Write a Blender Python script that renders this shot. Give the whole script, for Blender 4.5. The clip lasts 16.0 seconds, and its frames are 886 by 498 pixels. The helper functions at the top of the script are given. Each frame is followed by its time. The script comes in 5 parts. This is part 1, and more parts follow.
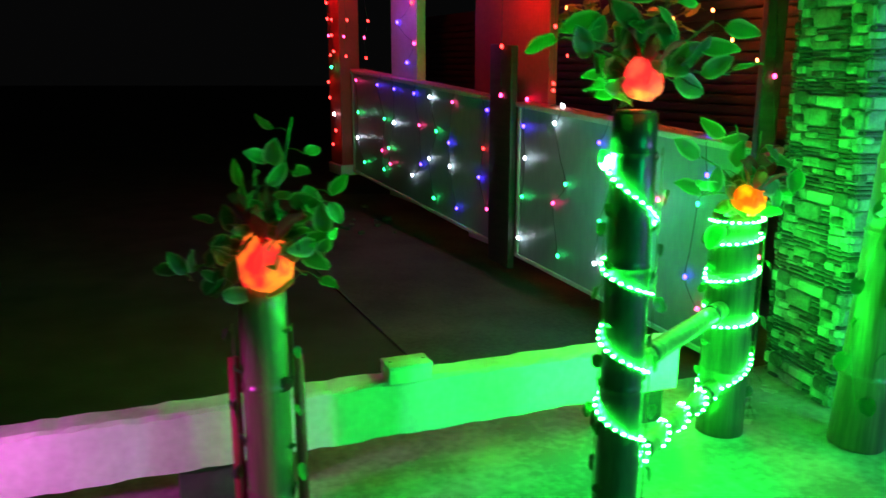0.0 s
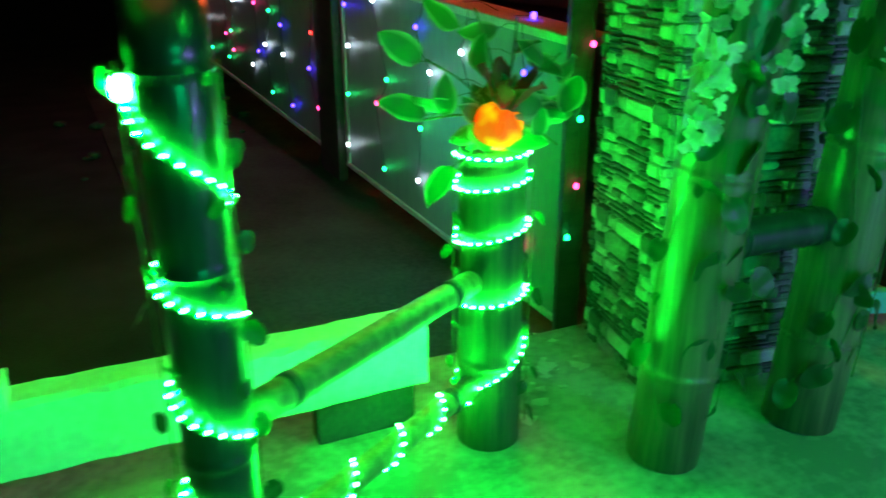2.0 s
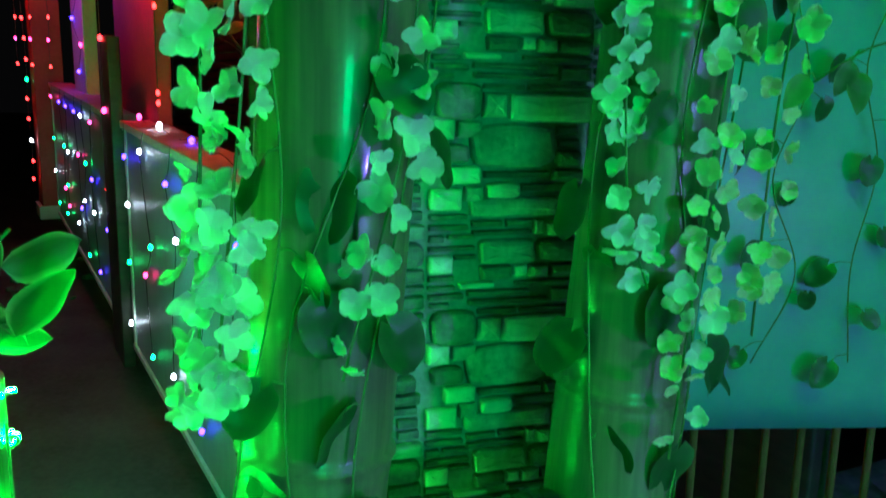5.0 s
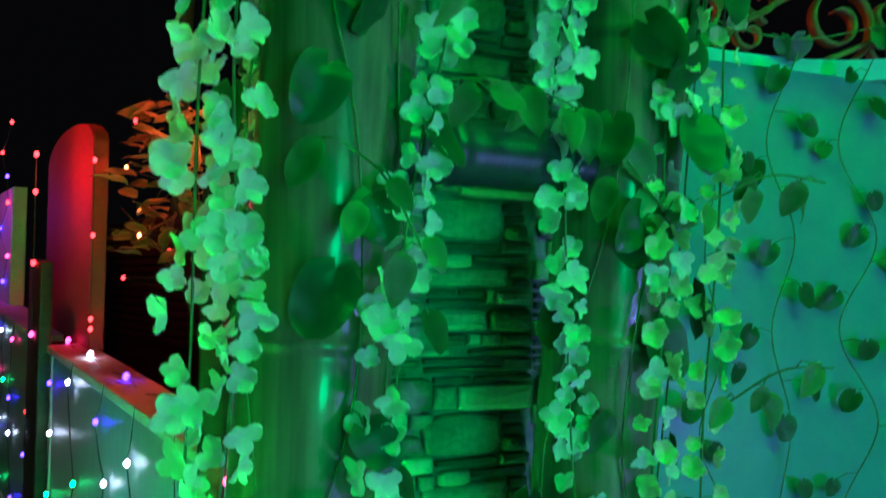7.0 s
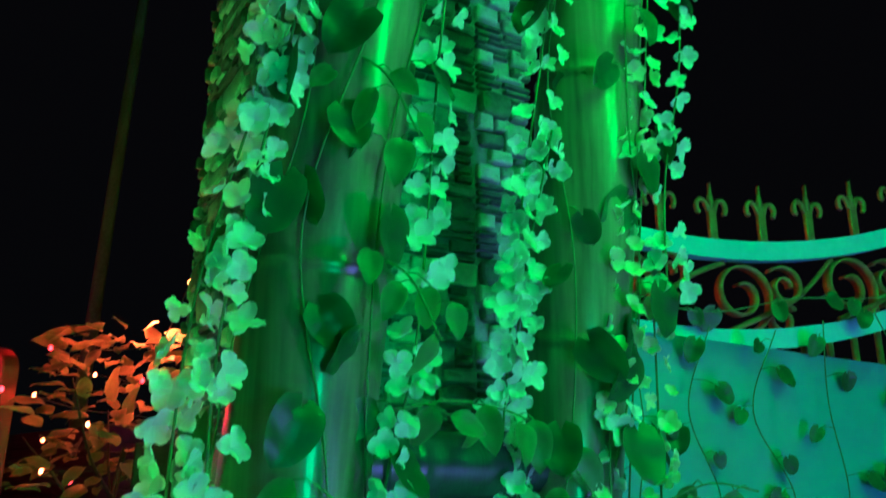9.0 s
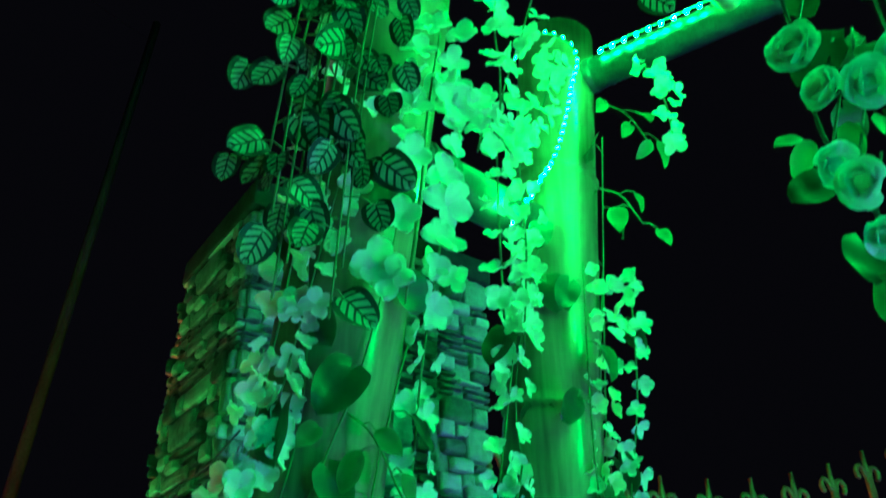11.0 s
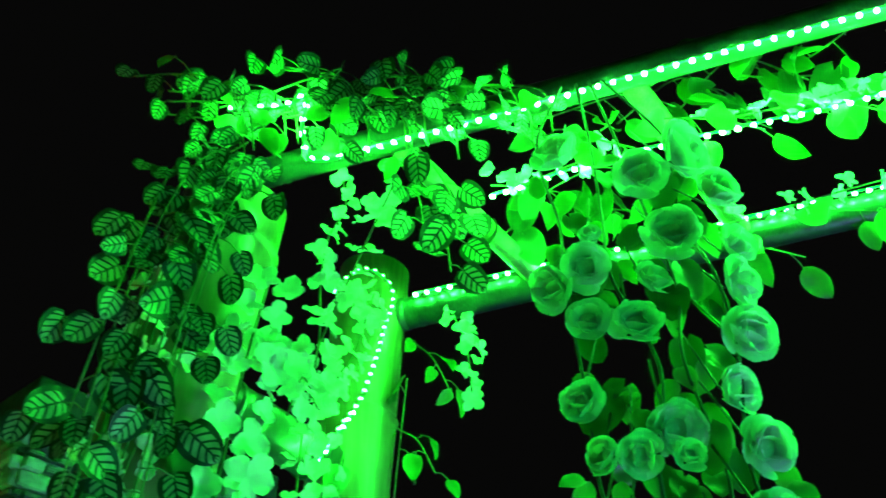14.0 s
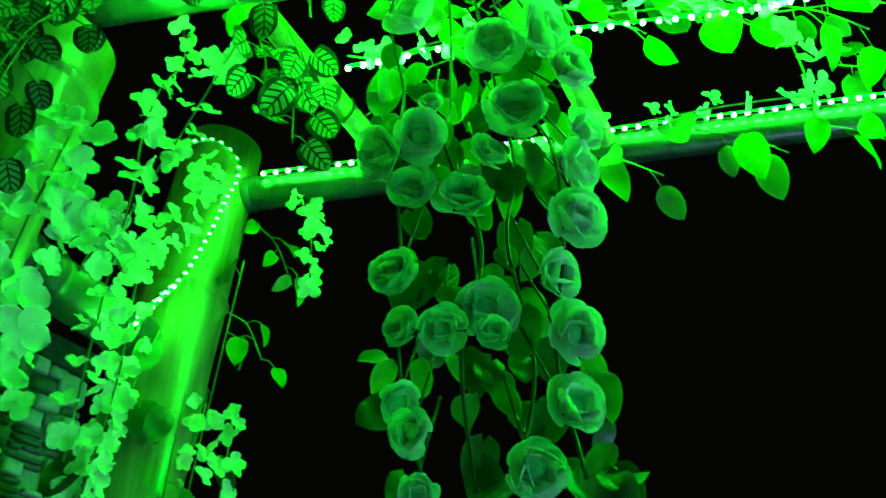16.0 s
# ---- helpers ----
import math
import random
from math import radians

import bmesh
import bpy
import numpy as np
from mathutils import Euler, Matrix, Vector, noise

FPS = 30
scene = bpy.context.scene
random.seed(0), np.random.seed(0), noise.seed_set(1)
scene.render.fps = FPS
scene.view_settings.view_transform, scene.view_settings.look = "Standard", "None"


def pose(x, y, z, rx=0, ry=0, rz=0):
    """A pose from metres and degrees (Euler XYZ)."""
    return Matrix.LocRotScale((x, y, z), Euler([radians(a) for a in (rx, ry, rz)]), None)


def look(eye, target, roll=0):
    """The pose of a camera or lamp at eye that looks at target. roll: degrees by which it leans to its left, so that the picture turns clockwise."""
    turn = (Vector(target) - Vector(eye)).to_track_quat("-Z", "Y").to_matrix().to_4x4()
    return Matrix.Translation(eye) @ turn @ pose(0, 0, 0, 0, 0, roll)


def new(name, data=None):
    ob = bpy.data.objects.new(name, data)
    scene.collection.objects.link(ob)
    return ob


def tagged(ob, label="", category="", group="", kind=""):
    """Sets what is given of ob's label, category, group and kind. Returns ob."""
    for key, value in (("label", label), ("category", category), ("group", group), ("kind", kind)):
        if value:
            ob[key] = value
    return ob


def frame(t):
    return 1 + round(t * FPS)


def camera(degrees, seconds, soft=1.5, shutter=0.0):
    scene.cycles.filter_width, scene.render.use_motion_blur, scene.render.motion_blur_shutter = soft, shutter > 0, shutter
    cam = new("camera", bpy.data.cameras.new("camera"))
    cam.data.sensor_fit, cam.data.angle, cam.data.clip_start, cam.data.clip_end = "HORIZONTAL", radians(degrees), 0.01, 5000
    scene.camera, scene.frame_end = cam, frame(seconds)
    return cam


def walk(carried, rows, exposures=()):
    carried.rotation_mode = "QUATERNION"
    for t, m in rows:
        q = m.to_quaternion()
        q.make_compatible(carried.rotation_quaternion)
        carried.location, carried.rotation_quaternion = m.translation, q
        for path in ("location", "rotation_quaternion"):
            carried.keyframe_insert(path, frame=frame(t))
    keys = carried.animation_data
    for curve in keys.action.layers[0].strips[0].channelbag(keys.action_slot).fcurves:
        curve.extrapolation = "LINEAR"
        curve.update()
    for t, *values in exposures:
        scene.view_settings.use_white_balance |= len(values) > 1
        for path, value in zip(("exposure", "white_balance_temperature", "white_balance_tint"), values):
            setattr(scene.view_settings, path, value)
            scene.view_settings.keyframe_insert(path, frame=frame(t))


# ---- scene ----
cam = camera(58.3, 16.0, 1.5, 0.5)
LED_POWER = 500.0
METRES, EYE, TILT, LEAN, TURN = 3.2, 1.24, -13.0, 0.0, 0.0
ROWS = [
    (0.0, 0.0, 0.0, 0.0, 0.0, 0.0, -0.0),
    (0.5, 0.0771, 0.0571, 0.0169, -0.14, -2.43, -0.45),
    (1.0, 0.1166, 0.1437, 0.0234, -1.24, -5.89, -0.07),
    (1.5, 0.1609, 0.2106, 0.0357, -2.01, -7.84, 0.65),
    (2.0, 0.2388, 0.262, 0.0479, -2.95, -8.72, 0.92),
    (2.5, 0.302, 0.336, 0.0472, -5.56, -9.97, 1.63),
    (3.0, 0.3655, 0.4221, 0.0501, -7.78, -10.29, 2.42),
    (5.5, 0.4727, 0.4887, 0.0838, -4.88, 6.03, -0.26),
    (6.0, 0.472, 0.4834, 0.0961, -6.45, 8.59, 0.41),
    (6.5, 0.4656, 0.4728, 0.1119, -8.28, 11.59, 1.14),
    (7.0, 0.4537, 0.4597, 0.1286, -10.41, 14.91, 1.74),
    (7.5, 0.4423, 0.4465, 0.1398, -12.61, 18.07, 2.21),
    (8.0, 0.437, 0.4398, 0.1484, -14.33, 21.31, 2.63),
    (8.5, 0.4314, 0.4366, 0.1596, -15.56, 24.78, 3.01),
    (9.0, 0.4294, 0.4341, 0.1701, -16.64, 28.41, 3.46),
    (9.5, 0.4267, 0.4314, 0.179, -17.79, 32.37, 3.83),
    (10.0, 0.4192, 0.4245, 0.189, -18.96, 36.68, 4.03),
    (12.5, 0.3789, 0.378, 0.2285, -27.22, 50.6, 7.96),
    (13.0, 0.373, 0.3725, 0.2342, -30.11, 51.55, 8.91),
    (13.5, 0.3674, 0.3647, 0.2377, -33.53, 52.06, 9.68),
    (14.0, 0.3726, 0.3605, 0.2383, -37.27, 51.75, 10.48),
    (14.5, 0.3892, 0.3598, 0.2417, -40.48, 50.27, 11.11),
    (15.0, 0.3992, 0.3631, 0.2405, -42.99, 47.95, 11.46),
    (15.5, 0.41, 0.3665, 0.2384, -44.97, 45.83, 11.65),
    (16.0, 0.4174, 0.3685, 0.2377, -46.88, 44.69, 11.96),
]
walk(cam, [(t, pose(0, 0, EYE, TILT, LEAN, TURN) @ pose(METRES * x, METRES * y, METRES * z, 90 + pitch, roll, yaw)) for t, x, y, z, yaw, pitch, roll in ROWS],
     [(0.0, 1.15, 6600, 6), (1.5, 0.95, 6600, 4), (3.0, 0.55, 6600, 4), (5.5, 1.0, 6000, 12), (7.5, 0.9, 5700, 18), (10.0, 1.1, 5300, 28), (12.3, 1.1, 5100, 38),
      (13.0, 1.15, 5700, 21), (13.7, 1.35, 6400, 8), (14.5, 1.1, 7800, -7), (16.0, 0.65, 8000, -9)])

# ---- world ----
world = bpy.data.worlds.new("night")
scene.world = world
world.use_nodes = True
world.node_tree.nodes["Background"].inputs[0].default_value = (0.3, 0.3, 0.32, 1)
world.node_tree.nodes["Background"].inputs[1].default_value = 0.0028


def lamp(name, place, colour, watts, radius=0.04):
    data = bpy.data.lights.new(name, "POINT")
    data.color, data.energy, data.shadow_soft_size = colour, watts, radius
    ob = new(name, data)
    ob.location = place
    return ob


# unseen coloured lamps for the yard's magenta and violet light, beyond the picture's edges
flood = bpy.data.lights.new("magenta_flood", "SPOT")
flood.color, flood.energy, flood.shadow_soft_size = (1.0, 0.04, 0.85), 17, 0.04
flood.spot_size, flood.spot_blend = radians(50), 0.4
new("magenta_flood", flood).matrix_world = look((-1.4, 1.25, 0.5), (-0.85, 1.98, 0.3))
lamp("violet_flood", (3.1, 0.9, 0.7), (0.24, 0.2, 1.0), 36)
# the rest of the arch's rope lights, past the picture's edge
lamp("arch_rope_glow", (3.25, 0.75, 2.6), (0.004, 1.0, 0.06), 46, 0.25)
# unseen green fill spot, added to light posts, blossoms and roses from the front
spot = bpy.data.lights.new("green_fill_spot", "SPOT")
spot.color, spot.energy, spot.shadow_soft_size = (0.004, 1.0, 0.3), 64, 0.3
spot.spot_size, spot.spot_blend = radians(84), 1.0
new("green_fill_spot", spot).matrix_world = look((2.2, -0.6, 1.05), (1.25, 2.4, 0.85))
# the glow of the hanging bulb strings on the columns and the bush
lamp("red_bulb_glow", (0.3, 4.95, 1.75), (1.0, 0.015, 0.015), 3.4)
lamp("far_red_bulb_glow", (-1.15, 7.7, 2.1), (1.0, 0.02, 0.03), 4.5)
lamp("violet_bulb_glow", (-0.6, 6.6, 1.7), (0.6, 0.06, 1.0), 1.5)
# the teal one is an unseen fill, added to green the near fence panel
lamp("blue_bulb_glow", (0.66, 3.84, 0.55), (0.06, 0.9, 0.6), 1.8)
lamp("amber_bulb_glow", (1.2, 4.8, 2.05), (1.0, 0.11, 0.03), 20)


# ---- materials ----
def nodes_of(name):
    m = bpy.data.materials.new(name)
    m.use_nodes = True
    return m, m.node_tree.nodes, m.node_tree.links, m.node_tree.nodes["Principled BSDF"]


def rgba(c):
    return (c[0], c[1], c[2], 1.0)


def surface(name, c1, c2, scale=6.0, rough=0.6, bump=0.3, fine=60.0, metal=0.0, stretch=(1, 1, 1), vary=0.0, coat=0.0, lo=0.35, hi=0.65):
    """Two colours mixed by coarse and fine noise, with relief."""
    m, n, l, b = nodes_of(name)
    co = n.new("ShaderNodeTexCoord")
    mp = n.new("ShaderNodeMapping")
    mp.inputs["Scale"].default_value = stretch
    l.new(co.outputs["Object"], mp.inputs[0])
    big, small = n.new("ShaderNodeTexNoise"), n.new("ShaderNodeTexNoise")
    big.inputs["Scale"].default_value, small.inputs["Scale"].default_value = scale, fine
    big.inputs["Detail"].default_value, small.inputs["Detail"].default_value = 6, 4
    l.new(mp.outputs[0], big.inputs["Vector"])
    l.new(mp.outputs[0], small.inputs["Vector"])
    mixn = n.new("ShaderNodeMath")
    mixn.operation = "MULTIPLY_ADD"
    mixn.inputs[1].default_value = 0.35
    l.new(small.outputs[0], mixn.inputs[0])
    sc = n.new("ShaderNodeMath")
    sc.operation = "MULTIPLY"
    sc.inputs[1].default_value = 0.65
    l.new(big.outputs[0], sc.inputs[0])
    l.new(sc.outputs[0], mixn.inputs[2])
    ramp = n.new("ShaderNodeValToRGB")
    ramp.color_ramp.elements[0].position, ramp.color_ramp.elements[1].position = lo, hi
    ramp.color_ramp.elements[0].color, ramp.color_ramp.elements[1].color = rgba(c1), rgba(c2)
    l.new(mixn.outputs[0], ramp.inputs[0])
    colour = ramp.outputs[0]
    if vary:
        info, hsv, rng = n.new("ShaderNodeObjectInfo"), n.new("ShaderNodeHueSaturation"), n.new("ShaderNodeMapRange")
        rng.inputs["To Min"].default_value, rng.inputs["To Max"].default_value = 1 - vary, 1 + vary
        l.new(info.outputs["Random"], rng.inputs[0])
        l.new(rng.outputs[0], hsv.inputs["Value"])
        l.new(colour, hsv.inputs["Color"])
        colour = hsv.outputs[0]
    l.new(colour, b.inputs["Base Color"])
    b.inputs["Roughness"].default_value, b.inputs["Metallic"].default_value = rough, metal
    b.inputs["Coat Weight"].default_value = coat
    if bump:
        bp = n.new("ShaderNodeBump")
        bp.inputs["Strength"].default_value, bp.inputs["Distance"].default_value = bump, 0.01
        l.new(mixn.outputs[0], bp.inputs["Height"])
        l.new(bp.outputs[0], b.inputs["Normal"])
    return m


def petal_like(name, base, edge, rough=0.55, shine=0.45, veins=0.0, dark=(0.01, 0.03, 0.01), rim=0.0, vary=0.2):
    """Cloth leaf or petal: colour by its own width and length (UV), light shining through."""
    m, n, l, b = nodes_of(name)
    uv, sep = n.new("ShaderNodeUVMap"), n.new("ShaderNodeSeparateXYZ")
    l.new(uv.outputs[0], sep.inputs[0])
    off = n.new("ShaderNodeMath")
    off.operation = "SUBTRACT"
    off.inputs[1].default_value = 0.5
    l.new(sep.outputs[0], off.inputs[0])
    side = n.new("ShaderNodeMath")
    side.operation = "ABSOLUTE"
    l.new(off.outputs[0], side.inputs[0])
    ramp = n.new("ShaderNodeValToRGB")
    l.new(side.outputs[0], ramp.inputs[0])
    ramp.color_ramp.elements[0].color, ramp.color_ramp.elements[0].position = rgba(base), 0.30
    ramp.color_ramp.elements[1].color, ramp.color_ramp.elements[1].position = rgba(edge), 0.5 - rim
    colour = ramp.outputs[0]
    noise_n = n.new("ShaderNodeTexNoise")
    noise_n.inputs["Scale"].default_value = 45
    co = n.new("ShaderNodeTexCoord")
    l.new(co.outputs["Object"], noise_n.inputs["Vector"])
    if veins:
        s = n.new("ShaderNodeMath")
        s.operation = "MULTIPLY_ADD"
        s.inputs[1].default_value = -0.75
        l.new(side.outputs[0], s.inputs[0])
        l.new(sep.outputs[1], s.inputs[2])
        f = n.new("ShaderNodeMath")
        f.operation = "MULTIPLY"
        f.inputs[1].default_value = veins
        l.new(s.outputs[0], f.inputs[0])
        sn = n.new("ShaderNodeMath")
        sn.operation = "SINE"
        l.new(f.outputs[0], sn.inputs[0])
        inside = n.new("ShaderNodeMath")
        inside.operation = "LESS_THAN"
        inside.inputs[1].default_value = 0.34
        l.new(side.outputs[0], inside.inputs[0])
        mid = n.new("ShaderNodeMath")
        mid.operation = "GREATER_THAN"
        mid.inputs[1].default_value = 0.03
        l.new(side.outputs[0], mid.inputs[0])
        band = n.new("ShaderNodeMath")
        band.operation = "GREATER_THAN"
        band.inputs[1].default_value = -0.5
        l.new(sn.outputs[0], band.inputs[0])
        p1, p2 = n.new("ShaderNodeMath"), n.new("ShaderNodeMath")
        p1.operation = p2.operation = "MULTIPLY"
        l.new(inside.outputs[0], p1.inputs[0])
        l.new(band.outputs[0], p1.inputs[1])
        l.new(p1.outputs[0], p2.inputs[0])
        l.new(mid.outputs[0], p2.inputs[1])
        mx = n.new("ShaderNodeMix")
        mx.data_type = "RGBA"
        l.new(p2.outputs[0], mx.inputs["Factor"])
        mx.inputs["A"].default_value = rgba(dark)
        l.new(colour, mx.inputs["B"])
        colour = mx.outputs["Result"]
    info, hsv, add = n.new("ShaderNodeObjectInfo"), n.new("ShaderNodeHueSaturation"), n.new("ShaderNodeMath")
    rng = n.new("ShaderNodeMapRange")
    rng.inputs["To Min"].default_value, rng.inputs["To Max"].default_value = 0.8 - vary, 0.8 + vary
    l.new(info.outputs["Random"], rng.inputs[0])
    add.operation = "MULTIPLY_ADD"
    add.inputs[1].default_value = 0.4
    l.new(noise_n.outputs[0], add.inputs[0])
    l.new(rng.outputs[0], add.inputs[2])
    l.new(add.outputs[0], hsv.inputs["Value"])
    l.new(colour, hsv.inputs["Color"])
    l.new(hsv.outputs[0], b.inputs["Base Color"])
    b.inputs["Roughness"].default_value = rough
    bp = n.new("ShaderNodeBump")
    bp.inputs["Strength"].default_value, bp.inputs["Distance"].default_value = 0.25, 0.004
    l.new(noise_n.outputs[0], bp.inputs["Height"])
    l.new(bp.outputs[0], b.inputs["Normal"])
    tr, mixs = n.new("ShaderNodeBsdfTranslucent"), n.new("ShaderNodeMixShader")
    l.new(hsv.outputs[0], tr.inputs[0])
    mixs.inputs[0].default_value = shine
    l.new(b.outputs[0], mixs.inputs[1])
    l.new(tr.outputs[0], mixs.inputs[2])
    l.new(mixs.outputs[0], n["Material Output"].inputs[0])
    return m


def glow(name, colour, strength):
    m, n, l, b = nodes_of(name)
    b.inputs["Base Color"].default_value = rgba(colour)
    b.inputs["Emission Color"].default_value = rgba(colour)
    b.inputs["Emission Strength"].default_value = strength
    return m


SOFT_LED = glow("soft_green_led", (0.022, 1.0, 0.05), LED_POWER * 0.13)
LED = glow("green_led", (0.02, 1.0, 0.05), LED_POWER * 1.9)
ARCH_LED = glow("arch_green_led", (0.022, 1.0, 0.055), LED_POWER * 1.15)
BULB = {
    "red": glow("red_bulb", (1.0, 0.02, 0.02), 7), "blue": glow("blue_bulb", (0.05, 0.02, 1.0), 12),
    "green": glow("green_bulb", (0.02, 1.0, 0.2), 9), "white": glow("white_bulb", (0.75, 0.85, 1.0), 15),
    "pink": glow("pink_bulb", (1.0, 0.03, 0.2), 8), "amber": glow("amber_bulb", (1.0, 0.14, 0.03), 16),
}
CONCRETE = surface("floor_concrete", (0.2, 0.2, 0.19), (0.42, 0.41, 0.39), 3.2, 0.62, 0.4, 30, lo=0.42, hi=0.62)
ROAD = surface("dark_road", (0.025, 0.025, 0.026), (0.06, 0.06, 0.06), 3, 0.85, 0.6, 90)
APRON = surface("worn_apron", (0.05, 0.048, 0.045), (0.13, 0.125, 0.12), 2.2, 0.85, 0.6, 45)
WHITE_BEAM = surface("white_beam_paint", (0.62, 0.62, 0.6), (0.82, 0.82, 0.8), 5, 0.6, 0.35, 40)
DARK_BLOCK = surface("dark_block", (0.03, 0.03, 0.03), (0.06, 0.06, 0.055), 8, 0.9, 0.4)
BAMBOO = surface("tan_bamboo", (0.10, 0.076, 0.045), (0.24, 0.185, 0.11), 3, 0.3, 0.05, 12, stretch=(7, 7, 0.35), coat=0.25)
GREEN_BAMBOO = surface("green_bamboo", (0.10, 0.13, 0.055), (0.30, 0.30, 0.14), 5, 0.42, 0.12, 30, stretch=(9, 9, 0.5), coat=0.1)
DARK_BAMBOO = surface("dark_green_bamboo", (0.03, 0.04, 0.018), (0.10, 0.11, 0.05), 5, 0.6, 0.12, 30, stretch=(9, 9, 0.5), coat=0.1)
DARK_PIPE = surface("dark_pipe", (0.012, 0.016, 0.014), (0.04, 0.05, 0.045), 5, 0.33, 0.1, 40, stretch=(6, 6, 0.5), coat=0.2)
DARK_RED = surface("dark_red_paint", (0.25, 0.015, 0.03), (0.42, 0.04, 0.06), 8, 0.5, 0.2)
# dark tone that stands for shade on the cap slab and in cut ends
SHADE_DARK = surface("shade_dark", (0.018, 0.02, 0.02), (0.05, 0.052, 0.05), 12, 0.85, 0.4)
PANEL = surface("grey_panel", (0.22, 0.26, 0.29), (0.32, 0.36, 0.39), 1.6, 0.46, 0.05, 30, stretch=(1, 1, 0.3))
PANEL_EDGE = surface("pale_panel_edge", (0.45, 0.45, 0.42), (0.65, 0.65, 0.6), 6, 0.5, 0.1)
DARK_WOOD = surface("dark_wood", (0.018, 0.012, 0.011), (0.05, 0.03, 0.026), 6, 0.55, 0.3, 40, stretch=(1, 1, 5))
# red light of the bulbs is put into the column colour
RED_LIT_WALL = surface("column_paint_lit_red", (0.36, 0.035, 0.035), (0.5, 0.06, 0.06), 3, 0.65, 0.25, 40)
PALE_WALL = surface("painted_column", (0.50, 0.46, 0.44), (0.66, 0.62, 0.6), 3, 0.7, 0.25, 40)
SHEET = surface("white_plastic_sheet", (0.15, 0.42, 0.52), (0.21, 0.5, 0.6), 2, 0.32, 0.06, 18)
RAIL_PAINT = surface("pale_blue_rail_paint", (0.17, 0.40, 0.52), (0.26, 0.5, 0.62), 6, 0.42, 0.15, 60)
GOLD_PAINT = surface("bronze_paint", (0.17, 0.07, 0.03), (0.32, 0.15, 0.06), 10, 0.45, 0.25, 60, metal=0.3)
STEM = surface("green_stem", (0.06, 0.10, 0.03), (0.14, 0.2, 0.07), 20, 0.6, 0.1)
WIRE = surface("clear_green_wire", (0.05, 0.16, 0.08), (0.1, 0.28, 0.14), 20, 0.4, 0.0)
DARK_WIRE = surface("dark_wire", (0.02, 0.02, 0.02), (0.04, 0.04, 0.04), 20, 0.5, 0.0)


JOINT = surface("pale_joint", (0.2, 0.204, 0.2), (0.4, 0.405, 0.4), 18, 0.8, 0.4, 120)
POTHOS = petal_like("pothos_leaf", (0.03, 0.075, 0.022), (0.05, 0.11, 0.035), 0.4, 0.25)
POINTED = petal_like("rim_leaf", (0.06, 0.16, 0.05), (0.34, 0.44, 0.28), 0.45, 0.3, rim=0.0)
STRIPED = petal_like("striped_leaf", (0.21, 0.3, 0.19), (0.21, 0.3, 0.19), 0.5, 0.14, veins=30.0, dark=(0.008, 0.014, 0.008))
PALE_LEAF = petal_like("pale_leaf", (0.09, 0.18, 0.05), (0.14, 0.24, 0.08), 0.45, 0.4)
PETAL = petal_like("white_petal", (0.78, 0.78, 0.70), (0.82, 0.82, 0.76), 0.7, 0.45, vary=0.12)
YELLOW_PETAL = petal_like("cream_petal", (0.80, 0.74, 0.45), (0.82, 0.8, 0.6), 0.7, 0.45, vary=0.12)
ROSE_PETAL = petal_like("rose_petal", (0.62, 0.7, 0.66), (0.74, 0.8, 0.77), 0.85, 0.26, vary=0.06)


# ---- builders ----
def finish(bm, name, material, smooth=True):
    me = bpy.data.meshes.new(name)
    bm.to_mesh(me)
    bm.free()
    for f in me.polygons:
        f.use_smooth = smooth
    for mt in (material if isinstance(material, (list, tuple)) else (material,)):
        me.materials.append(mt)
    return me


def part(name, bm, material, parent, label="", smooth=True):
    """Links a bmesh, or a ready mesh, as one object under a thing or a part."""
    ob = new(name, finish(bm, name, material, smooth) if isinstance(bm, bmesh.types.BMesh) else bm)
    ob.parent = parent
    if label:
        ob["label"] = label
    return ob


def thing(name, place, label, category, group="", kind=""):
    ob = new(name)
    ob.location = place
    ob.empty_display_size = 0.1
    return tagged(ob, label, category, group, kind)


def box_into(bm, centre, size, bevel=0.0, m=None):
    mat = Matrix.Translation(centre) @ Matrix.Diagonal((*size, 1))
    if m is not None:
        mat = m @ mat
    got = bmesh.ops.create_cube(bm, size=1, matrix=mat)
    if bevel:
        edges = list({e for v in got["verts"] for e in v.link_edges})
        bmesh.ops.bevel(bm, geom=edges, offset=bevel, segments=2, affect="EDGES", profile=0.6)
    return bm


def box(centre, size, bevel=0.004, m=None):
    return box_into(bmesh.new(), centre, size, bevel, m)


def curve_points(keys, steps):
    """A smooth line through the keys (Catmull-Rom)."""
    k = [Vector(p) for p in keys]
    k = [k[0] * 2 - k[1]] + k + [k[-1] * 2 - k[-2]]
    out = []
    for i in range(1, len(k) - 2):
        a, b, c, d = k[i - 1], k[i], k[i + 1], k[i + 2]
        for j in range(steps):
            t = j / steps
            out.append(0.5 * (2 * b + (c - a) * t + (2 * a - 5 * b + 4 * c - d) * t * t + (3 * b - a - 3 * c + d) * t ** 3))
    return out + [k[-2]]


